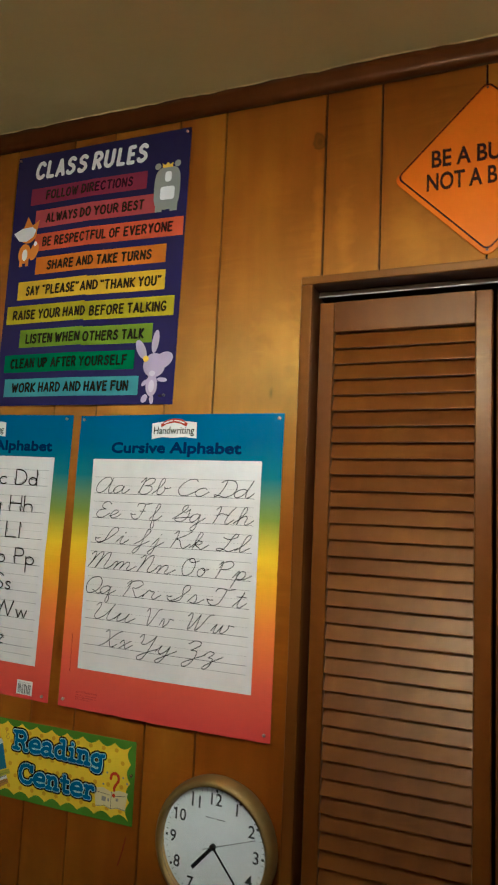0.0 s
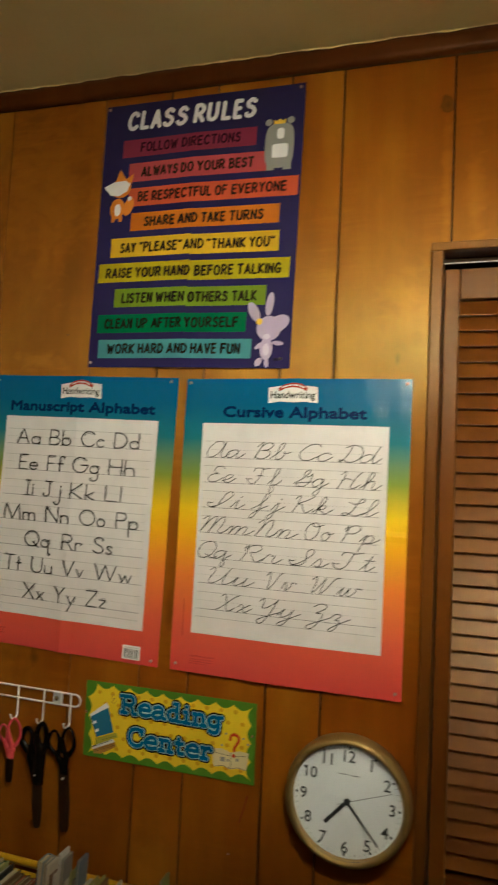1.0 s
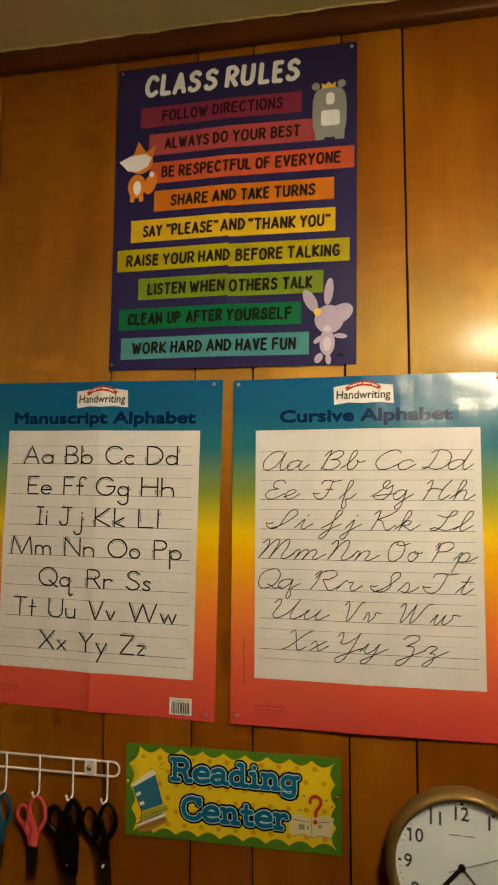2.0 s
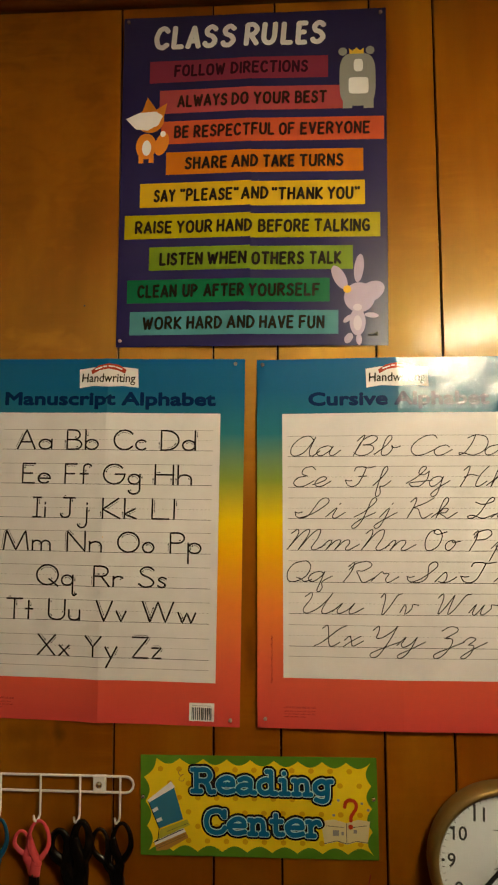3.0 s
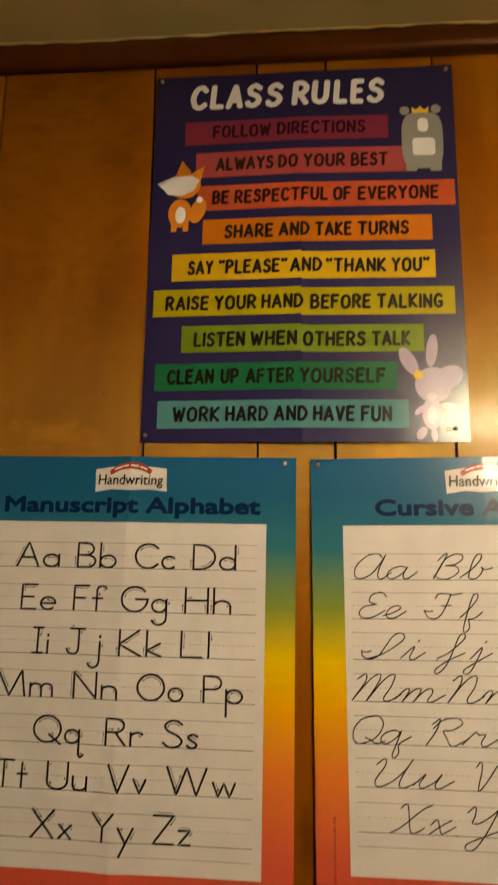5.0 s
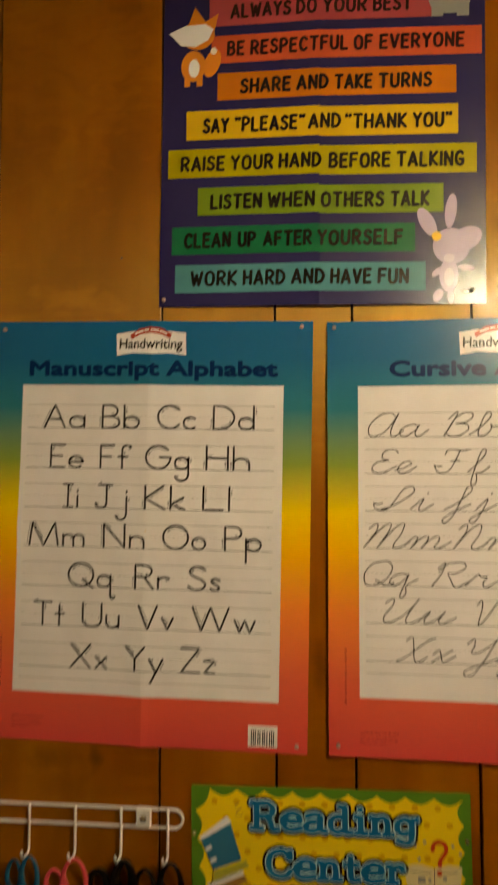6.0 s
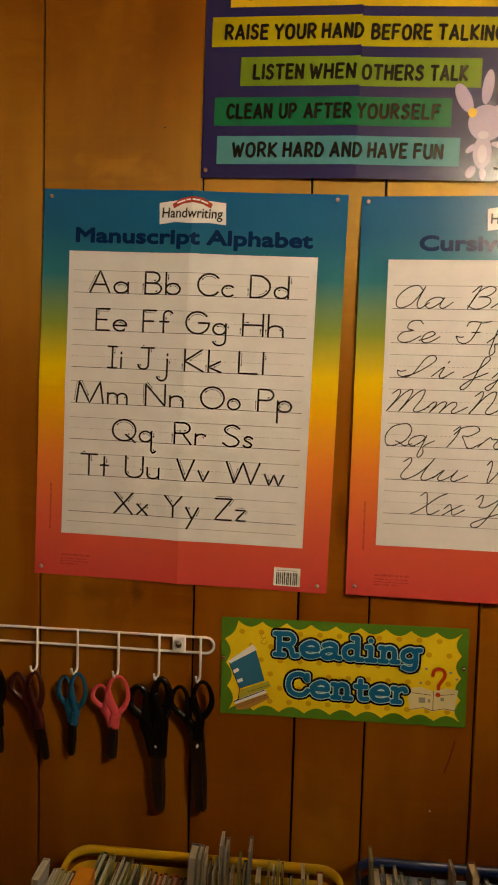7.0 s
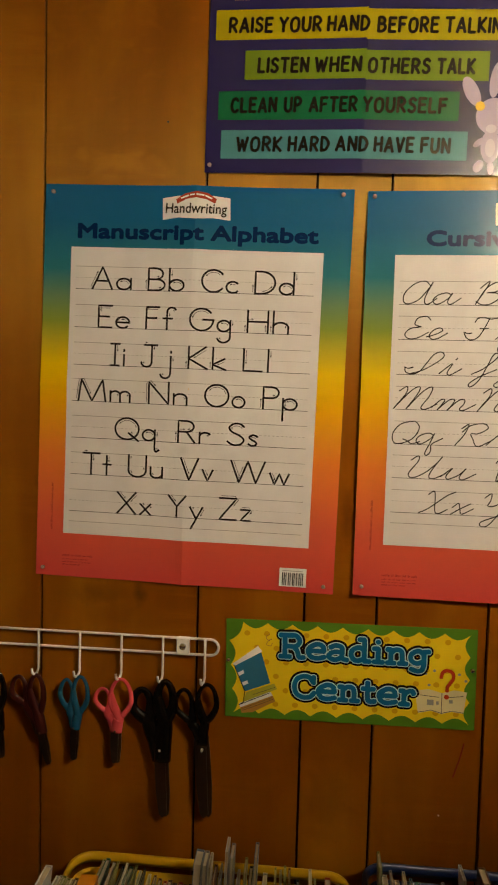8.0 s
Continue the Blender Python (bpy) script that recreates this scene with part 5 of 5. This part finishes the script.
# ---------------------------------------------------------------- wall clock
def wall_clock():
    clock = thing("wall_clock", "round wall clock with a brass rim and white dial", "clock", pose(0.3455, 0, 1.0835, 0, 1.5, 0) @ Matrix.Scale(1.035, 4))
    part("case", lathe([(0.0, -0.0005), (0.086, -0.0005), (0.0985, -0.004), (0.1035, -0.014), (0.1045, -0.024), (0.1030, -0.034), (0.0995, -0.0405), (0.0955, -0.0425), (0.0920, -0.0405), (0.0905, -0.036), (0.0900, -0.0285), (0.0, -0.0283)], 72), BRASS, clock, "brass-coloured rim", smooth=True)
    dial = part("dial", lathe([(0.0, -0.0292), (0.0898, -0.0292), (0.0898, -0.0287), (0.0, -0.0287)], 64), CLOCK_FACE, clock, "white dial")
    y = -0.0295
    for k in range(12):
        a = radians(30 * (k + 1))
        bm = type_mesh(str(k + 1), 0.011)
        lo, hi = min(v.co.x for v in bm.verts), max(v.co.x for v in bm.verts)
        z_lo, z_hi = min(v.co.y for v in bm.verts), max(v.co.y for v in bm.verts)
        size = 0.0188 / (z_hi - z_lo)
        r = 0.0712 if k + 1 in (10, 11, 12) else 0.0728
        for v in bm.verts:
            v.co = Vector((r * math.sin(a) + (v.co.x - (lo + hi) / 2) * size * 0.94, y, r * math.cos(a) + (v.co.y - (z_lo + z_hi) / 2) * size))
        part("numeral", bm, CLOCK_BLACK, dial)
    minor, major = bmesh.new(), bmesh.new()
    for k in range(60):
        a = radians(6 * k)
        long, wide = (0.0042, 0.0018) if k % 5 == 0 else (0.0032, 0.0004)
        r = 0.0842
        side, out = Vector((math.cos(a), 0, -math.sin(a))), Vector((math.sin(a), 0, math.cos(a)))
        bm = major if k % 5 == 0 else minor
        bm.faces.new([bm.verts.new(out * (r + i * long / 2) + side * (j * wide) + Vector((0, y, 0))) for i, j in ((-1, -1), (-1, 1), (1, 1), (1, -1))])
    part("hour_marks", major, CLOCK_BLACK, dial)
    part("minute_marks", minor, CLOCK_BLACK, dial)
    part("maker_mark", box(-0.017, -0.002, y - 0.0002, y, 0.0412, 0.0424), CLOCK_GREY, dial)
    part("maker_mark", box(0.003, 0.017, y - 0.0002, y, 0.0412, 0.0424), CLOCK_GREY, dial)

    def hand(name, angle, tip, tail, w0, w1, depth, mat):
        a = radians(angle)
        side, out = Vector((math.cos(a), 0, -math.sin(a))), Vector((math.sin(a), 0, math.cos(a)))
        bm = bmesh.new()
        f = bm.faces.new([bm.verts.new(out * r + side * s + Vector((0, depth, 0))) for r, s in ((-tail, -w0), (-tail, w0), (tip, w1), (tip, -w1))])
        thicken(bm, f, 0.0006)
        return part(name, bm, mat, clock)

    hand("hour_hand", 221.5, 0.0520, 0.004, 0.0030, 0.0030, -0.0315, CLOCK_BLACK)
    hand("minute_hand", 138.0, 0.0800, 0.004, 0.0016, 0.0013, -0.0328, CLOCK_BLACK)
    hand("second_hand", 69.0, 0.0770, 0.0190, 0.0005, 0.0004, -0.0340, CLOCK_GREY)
    part("hub", lathe([(0.0, -0.0355), (0.0042, -0.0352), (0.0050, -0.0340), (0.0050, -0.0296), (0.0, -0.0296)], 20), CLOCK_BLACK, clock, smooth=True)
    pane = part("pane", lathe([(0.0, -0.0385), (0.0902, -0.0385), (0.0902, -0.0372), (0.0, -0.0372)], 64), glass("clock_glass"), clock, "clear glass pane")
    pane.visible_shadow = False
    return clock


wall_clock()


# ---------------------------------------------------------------- hook rail with scissors
RAIL_Y, RAIL_TOP, RAIL_LOW = -0.0062, 1.1773, 1.1541
HOOKS = [-0.2108, -0.2723, -0.3334, -0.3955, -0.4576, -0.5196]
rail = thing("hook_rail", "white wire hook rail screwed to a wood wall", "hook rail", pose(0, 0, 0))
mid, rr = (RAIL_TOP + RAIL_LOW) / 2, (RAIL_TOP - RAIL_LOW) / 2
loop = [(-0.2033 + rr * math.sin(radians(a)), RAIL_Y, mid + rr * math.cos(radians(a))) for a in range(0, 181, 15)] + [(-0.6150 - rr * math.sin(radians(a)), RAIL_Y, mid - rr * math.cos(radians(a))) for a in range(0, 181, 15)]
part("frame_wire", tube(loop, 0.0019, 8, closed=True), RACK_WHITE, rail, smooth=True)
for x in HOOKS:
    y = RAIL_Y - 0.0036
    line = [(x, y, RAIL_TOP + 0.0005), (x, y, RAIL_TOP - 0.02), (x, y, 1.1265)] + [(x - 0.0016 * (1 - math.cos(radians(a))), y - 0.0078 + 0.0078 * math.cos(radians(a)), 1.1235 - 0.0078 * math.sin(radians(a))) for a in range(0, 181, 20)] + [(x - 0.0034, y - 0.0162, 1.1262)]
    part("hook", tube(line, 0.0018, 8), RACK_WHITE, rail, smooth=True)
for x in (-0.2436, -0.5950):
    clip = part("clip", box(x - 0.0095, x + 0.0095, -0.0090, -0.0005, mid - 0.0125, mid + 0.0125, 0.0015), RACK_WHITE, rail, "white mounting clip")
    part("screw", lathe([(0.0, -0.0130), (0.0036, -0.0124), (0.0050, -0.0102), (0.0050, -0.0091), (0.0, -0.0091)], 16), PIN_STEEL, clip, smooth=True).location = (x, 0, mid)


def plastic(name, rgb, rough=0.33, spec=0.5):
    return plain(name, rgb[:3], rough, vary=0.08, spec=spec)


def scissors(hook_x, handle_mat, label, big, small, pivot, tip, thick, body, blade_w, open_deg=0.8, screw_at=0.008):
    """Hung with its larger ring over a hook; its own origin is where it hangs. big and small are the rings: centre across, centre down, width, height, all in millimetres."""
    root = thing("scissors", label, "scissors", pose(hook_x - 0.0012, RAIL_Y - 0.0114, 1.1163), "scissors on the hook rail")
    p = Vector((pivot[0] / 1000, 0, -pivot[1] / 1000))
    t = Vector((tip[0] / 1000, 0, -tip[1] / 1000))
    way = (t - p).normalized()
    side_way = Vector((way.z, 0, -way.x))
    for (cx, cz, w, h), side, depth in ((big, 1, -0.0018), (small, -1, 0.0018)):
        c = Vector((cx, 0, -cz)) / 1000
        # the ring draws in towards the pivot below, where it runs into the shank
        ring, foot = [], p + Vector((side * body * 0.45, depth, 0.020))
        for k in range(28):
            a = 2 * math.pi * k / 28
            q = c + Vector((w / 2000 * math.cos(a) * (1 - 0.10 * math.sin(a)), depth, h / 2000 * math.sin(a)))
            pull = max(0.0, -math.sin(a)) ** 2 * 0.45
            ring.append(q.lerp(Vector((foot.x, depth, q.z - 0.004)), pull))
        handle = tube(ring, [thick * (1.2 - 0.35 * math.sin(2 * math.pi * k / 28)) for k in range(28)], 10, closed=True)
        low = min(ring, key=lambda q: q.z)
        inner = p + Vector((side * 0.0015, depth, 0))
        top_bar = c + Vector((-side * w * 0.00046, depth, h * 0.00012))
        stem = smooth_line([top_bar, top_bar.lerp(low, 0.55) + Vector((-side * 0.002, 0, 0)), low + Vector((-side * 0.001, 0, -0.002)), low.lerp(inner, 0.6), inner + way * 0.010], 6)
        count = len(stem)
        join(handle, tube(stem, [thick * 1.05 + (body - thick * 1.05) * min(1.0, 1.6 * k / (count - 1)) for k in range(count)], 12, flat=1.0))
        for v in handle.verts:
            v.co.y = depth + (v.co.y - depth) * 0.62
        part("handle", handle, handle_mat, root, smooth=True)
        blade = bmesh.new()
        turn = Matrix.Rotation(radians(side * open_deg), 4, "Y")
        long = (t - p).length
        shape = ((-0.35, 0.0), (0.60, 0.0), (0.52, 0.60), (0.30, 0.95), (0.05, 1.0), (-0.38, 0.96))
        f = blade.faces.new([blade.verts.new(p + turn @ (way * (b * long) + side_way * (a * blade_w * side)) + Vector((0, depth * 0.5, 0))) for a, b in shape])
        thicken(blade, f, 0.0013)
        part("blade", blade, STEEL, root, "dark steel blade")
    screw = part("pivot_screw", lathe([(0.0, -0.0066), (0.0014, -0.0063), (0.0020, -0.0050), (0.0020, 0.0040), (0.0, 0.0045)], 14), SCREW_NICKEL if tip[1] > 150 else STEEL, root, smooth=True)
    screw.location = p + way * screw_at - Vector((0, max(0.0, body * 0.62 - 0.0040), 0))
    return root


BLACK_PLASTIC = plastic("black_handle_plastic", (0.004, 0.0034, 0.0032), 0.2, 0.3)
RED_PLASTIC = plastic("dark_red_handle_plastic", (0.040, 0.006, 0.005), 0.35, 0.3)
TEAL_PLASTIC = plastic("teal_handle_plastic", (0.009, 0.075, 0.140), 0.14)
PINK_PLASTIC = plastic("pink_handle_plastic", (0.68, 0.080, 0.095), 0.18)
scissors(HOOKS[0], BLACK_PLASTIC, "large black-handled scissors hanging on the last wire hook", (7, 26, 28, 52), (-27, 33, 25, 44), (0, 78), (9, 198), 0.0034, 0.0074, 0.0178, 1.6, 0.018)
scissors(HOOKS[1], BLACK_PLASTIC, "large black-handled scissors hanging beside pink scissors", (8, 27, 24, 54), (-27, 37, 27, 44), (3, 106), (9, 202), 0.0056, 0.0128, 0.0172, 1.2, -0.008)
scissors(HOOKS[2], PINK_PLASTIC, "small pink-handled scissors hanging on a wire hook", (4, 27, 31, 54), (-24, 33, 22, 32), (-3, 68), (-3, 127), 0.0028, 0.0082, 0.0125, 2.2)
scissors(HOOKS[3], TEAL_PLASTIC, "small teal-handled scissors hanging on a wire hook", (6, 26, 22, 52), (-16, 28, 19, 42), (-2, 68), (-4, 127), 0.0030, 0.0072, 0.0105, 1.2)
scissors(HOOKS[4], RED_PLASTIC, "dark red-handled scissors hanging on a wire hook", (2, 29, 22, 54), (-26, 27, 22, 40), (7, 78), (21, 136), 0.0036, 0.0086, 0.0110, 1.0)
scissors(HOOKS[5], BLACK_PLASTIC, "dark-handled scissors hanging at the far end of the rail", (4, 28, 22, 54), (-24, 30, 22, 36), (4, 78), (10, 132), 0.0040, 0.0100, 0.0130, 1.4)

# ---------------------------------------------------------------- book bins on a low shelf
SHELF_TOP = 0.690
shelf = thing("low_shelf", "plain dark wooden low shelf against the wood wall", "shelf", pose(0, 0, 0))
part("top", box(-0.62, 0.56, -0.37, -0.004, SHELF_TOP - 0.022, SHELF_TOP, 0.003), SHELF_WOOD, shelf)
for x in (-0.62, -0.03, 0.538):
    part("side_panel", box(x, x + 0.022, -0.36, -0.006, 0.0, SHELF_TOP - 0.0225, 0.002), SHELF_WOOD, shelf)
part("shelf_board", box(-0.5975, -0.0305, -0.355, -0.008, 0.30, 0.32, 0.002), SHELF_WOOD, shelf)
part("shelf_board", box(-0.0075, 0.5375, -0.355, -0.008, 0.30, 0.32, 0.002), SHELF_WOOD, shelf)


def bin_tub(name, label, x0, x1, y0, y1, top, mat):
    """A tapered plastic tub with round corners and a rolled rim."""
    root = thing(name, label, "book bin", pose((x0 + x1) / 2, (y0 + y1) / 2, SHELF_TOP), "book bins on the low shelf")
    hx, hy, h = (x1 - x0) / 2, (y1 - y0) / 2, top - SHELF_TOP

    def loop(inset, z, r):
        pts = []
        for cx, cy, a0 in ((1, 1, 0), (-1, 1, 90), (-1, -1, 180), (1, -1, 270)):
            for k in range(7):
                a = radians(a0 + 15 * k)
                pts.append((cx * (hx - inset - r) + r * math.cos(a), cy * (hy - inset - r) + r * math.sin(a), z))
        return pts

    levels = [(0.030, 0.0005, 0.024), (0.027, 0.004, 0.028), (0.008, h - 0.021, 0.028), (0.002, h - 0.018, 0.031), (0.0, h - 0.014, 0.033), (0.0, h - 0.004, 0.033), (0.0015, h - 0.001, 0.032), (0.004, h, 0.030), (0.0065, h - 0.002, 0.028), (0.0085, h - 0.008, 0.027), (0.0095, h - 0.021, 0.026), (0.029, 0.006, 0.026), (0.033, 0.004, 0.024)]
    def skin(chosen, closed):
        bm = bmesh.new()
        rings = [[bm.verts.new(p) for p in loop(*lv)] for lv in chosen]
        for a, b in list(zip(rings, rings[1:])) + ([(rings[-1], rings[0])] if closed else []):
            for i in range(len(a)):
                j = (i + 1) % len(a)
                bm.faces.new((a[i], a[j], b[j], b[i]))
        if not closed:
            bm.faces.new(rings[0])
            bm.faces.new(rings[-1])
        bmesh.ops.recalc_face_normals(bm, faces=bm.faces[:])
        return bm

    part("rim", skin(levels[3:10], True), mat, root, "rolled rim", smooth=True)
    bm = skin(levels[:3] + levels[10:], False)
    part("tub", bm, mat, root, smooth=True)
    return root


YELLOW_TUB = plastic("yellow_tub_plastic", (0.64, 0.37, 0.012), 0.30)
BLUE_TUB = plastic("blue_tub_plastic", (0.008, 0.023, 0.095), 0.28)
bin_tub("book_bin", "yellow plastic bin full of thin picture books", -0.3980, 0.0060, -0.310, -0.012, 0.853, YELLOW_TUB)
bin_tub("book_bin", "dark blue plastic bin full of thin picture books", 0.0200, 0.4120, -0.310, -0.012, 0.872, BLUE_TUB)

PAGES = plain("book_pages", (0.50, 0.43, 0.30), 0.8, vary=0.1, scale=200)
COVERS = [plain("cover_" + n, c, 0.35, vary=0.15) for n, c in (
    ("black", (0.02, 0.02, 0.022)), ("grey", (0.20, 0.20, 0.18)), ("slate", (0.14, 0.19, 0.24)), ("green", (0.03, 0.10, 0.07)), ("cream", (0.60, 0.55, 0.44)),
    ("orange", (0.72, 0.27, 0.02)), ("red", (0.42, 0.06, 0.03)), ("brown", (0.16, 0.08, 0.04)), ("olive", (0.28, 0.28, 0.08)), ("white", (0.58, 0.56, 0.50)))]


def book(x, top, thick, lean, cover, deep=0.19, back=-0.034, spine_out=False):
    """A thin book on its end in a bin, its back edge towards the wall."""
    low = SHELF_TOP + 0.0065
    h = (top - low) / math.cos(radians(lean)) - thick * abs(math.sin(radians(lean)))
    names = ("black", "grey", "slate", "green", "cream", "orange", "red", "brown", "olive", "white")
    root = thing("book", "thin %s picture book standing in a plastic bin" % names[cover], "book", None, "books in the bins")
    t = thick / 2
    cov = bmesh.new()
    box(-t, -t + 0.0009, -deep, 0, 0, h, bm=cov)
    box(t - 0.0009, t, -deep, 0, 0, h, bm=cov)
    box(-t, t, 0.0001, 0.0010, 0, h, bm=cov)
    if spine_out:
        box(-t, t, -deep - 0.0010, -deep - 0.0001, 0, h, bm=cov)
        box(-t, t, -deep - 0.0010, 0.0010, h + 0.0001, h + 0.0010, bm=cov)
    part("cover", cov, COVERS[cover], root)
    part("page_block", box(-t + 0.0010, t - 0.0010, -deep + 0.003, -0.0002, 0.002, h - 0.0025), PAGES, root)
    spin = pose(0, 0, 0, 0, lean, 0)
    root.matrix_basis = Matrix.Translation((x - math.sin(radians(lean)) * h, back, low + t * abs(math.sin(radians(lean))))) @ spin
    return root


# x of the top, top, thickness, lean, cover
random.seed(12)
for k in range(6):
    book(-0.384 + 0.0052 * k, 0.889 + random.uniform(-0.002, 0.003), 0.0050, 3 + 0.4 * k, (9, 4, 8, 8, 4, 7)[k], back=-0.120, deep=0.15)
book(-0.3405, 0.894, 0.0225, 2, 5, back=-0.120, deep=0.15, spine_out=True)
book(-0.396, 0.903, 0.0090, 5, 9, back=-0.120, deep=0.04)
for row in ((-0.339, 0.874, 0.0040, 11, 8), (-0.333, 0.876, 0.0065, 11, 3), (-0.325, 0.870, 0.0040, 11, 4), (-0.319, 0.873, 0.0030, 11, 8), (-0.312, 0.866, 0.0040, 12, 0), (-0.306, 0.871, 0.0035, 11, 4),
            (-0.300, 0.867, 0.0060, 10, 3), (-0.293, 0.869, 0.0030, 9, 8), (-0.287, 0.862, 0.0035, 8, 9), (-0.281, 0.866, 0.0030, 8, 0), (-0.274, 0.858, 0.0040, 6, 4)):
    book(*row, back=-0.060, deep=0.07)
for row in ((-0.266, 0.857, 0.0040, 5, 7), (-0.259, 0.853, 0.0050, 4, 7), (-0.252, 0.850, 0.0050, 3, 6), (-0.245, 0.852, 0.0060, 3, 7), (-0.238, 0.848, 0.0060, 2, 7), (-0.230, 0.850, 0.0060, 2, 6), (-0.223, 0.847, 0.0060, 1, 7), (-0.2155, 0.848, 0.0060, 1, 0)):
    book(*row, back=-0.060, deep=0.06)
for row in ((-0.203, 0.900, 0.0110, 3, 2), (-0.1935, 0.899, 0.0060, 2, 1), (-0.187, 0.897, 0.0040, 2, 4), (-0.181, 0.880, 0.0040, 1, 7), (-0.173, 0.883, 0.0030, 3, 9), (-0.164, 0.921, 0.0040, 1, 9), (-0.157, 0.913, 0.0050, 1, 1),
            (-0.149, 0.876, 0.0040, 1, 4), (-0.139, 0.894, 0.0040, 2, 8), (-0.132, 0.882, 0.0050, 2, 0), (-0.1245, 0.917, 0.0050, 2, 2), (-0.113, 0.874, 0.0060, 1, 9)):
    book(*row, back=-0.060, deep=0.03)
for row in ((-0.099, 0.883, 0.0030, 0, 8), (-0.092, 0.880, 0.0030, -1, 4), (-0.086, 0.887, 0.0035, -1, 8), (-0.080, 0.884, 0.0030, -1, 7), (-0.068, 0.868, 0.0040, -2, 0), (-0.052, 0.885, 0.0040, -3, 4), (-0.045, 0.872, 0.0030, -3, 8), (-0.028, 0.875, 0.0080, -2, 6)):
    book(*row, back=-0.060, deep=0.03)
for row in ((0.019, 0.918, 0.0040, -2, 8), (0.028, 0.886, 0.0070, -3, 9), (0.036, 0.893, 0.0040, -8, 1), (0.045, 0.880, 0.0060, -4, 4), (0.053, 0.893, 0.0040, -3, 9), (0.063, 0.884, 0.0040, 0, 2), (0.072, 0.880, 0.0030, 0, 3),
            (0.088, 0.877, 0.0060, 1, 0), (0.106, 0.882, 0.0050, -1, 1), (0.127, 0.909, 0.0040, -3, 9), (0.155, 0.908, 0.0100, -1, 7), (0.176, 0.886, 0.0050, 1, 2)):
    book(row[0] + 0.020, *row[1:], back=-0.060, deep=0.03)
for row in ((0.225, 0.890, 0.0060, 2, 2), (0.250, 0.895, 0.0060, 3, 6), (0.285, 0.890, 0.0060, 1, 4), (0.310, 0.885, 0.0050, 2, 8), (0.345, 0.888, 0.0060, 1, 1)):
    book(*row, back=-0.060, deep=0.10)

# ---------------------------------------------------------------- small marks on the wall
def speck(name, label, x, z, r, mat):
    return tagged(part(name, lathe([(0.0, -0.0012), (r * 0.7, -0.0010), (r, -0.0004), (r, 0.0), (0.0, 0.0)], 10), mat), label, "nail")


for x, z, r, mat, label in ((-0.281, 1.907, 0.0015, CLOCK_BLACK, "tiny dark nail head in a wood wall"), (0.129, 0.938, 0.0013, CREAM_INK, "tiny pale nail head in a wood wall")):
    ob = speck("nail", label, x, z, r, mat)
    ob.location = (x, 0, z)

tagged(part("crayon_mark", tube([(0.160, -0.0004, 1.046), (0.1545, -0.0006, 1.022), (0.1465, -0.0004, 0.996)], 0.0010, 6), plain("red_crayon", (0.24, 0.010, 0.002), 0.6)), "thin dark red crayon scratch on a wood wall", "mark")

# ---------------------------------------------------------------- wall planks
GROOVES = [-0.458, -0.2245, -0.071, 0.0310, 0.1850, 0.2870, 0.4885, 0.5900, 0.7640, 0.9170, 1.0190, 1.1710, 1.3730, 1.4740, 1.6500, 1.8030, 1.9050, 2.1060, 2.3090, 2.4100, 2.5620, 2.7640, 2.8660, 3.0400, 3.2]
LEFT = [-3.0, -2.8480, -2.7460, -2.5450, -2.4430, -2.2690, -2.1160, -2.0140, -1.8770, -1.7760, -1.6220, -1.5200, -1.3190, -1.2170, -1.0430, -0.8900, -0.7880, -0.6350]
edges = LEFT + GROOVES
GAP = 0.0018
for a, b in zip(edges, edges[1:]):
    x0, x1 = a + GAP, b - GAP
    hi0, hi1 = ceil_z(x0), ceil_z(x1)
    if x1 < CAS_L or x0 > OPEN_R + 0.01:
        shape = [(x0, 0), (x1, 0), (x1, hi1), (x0, hi0)]
    elif x0 < CAS_L:
        shape = [(x0, 0), (OPEN_L - 0.001, 0), (OPEN_L - 0.001, OPEN_TOP + 0.001), (x1, OPEN_TOP + 0.001), (x1, hi1), (x0, hi0)]
    elif x0 < OPEN_R < x1:
        shape = [(x0, OPEN_TOP + 0.001), (OPEN_R + 0.001, OPEN_TOP + 0.001), (OPEN_R + 0.001, 0), (x1, 0), (x1, hi1), (x0, hi0)]
    else:
        shape = [(x0, OPEN_TOP + 0.001), (x1, OPEN_TOP + 0.001), (x1, hi1), (x0, hi0)]
    part("plank", prism(shape, 0.0, 0.0068, 0.0005), WALL_WOOD, wall_north)
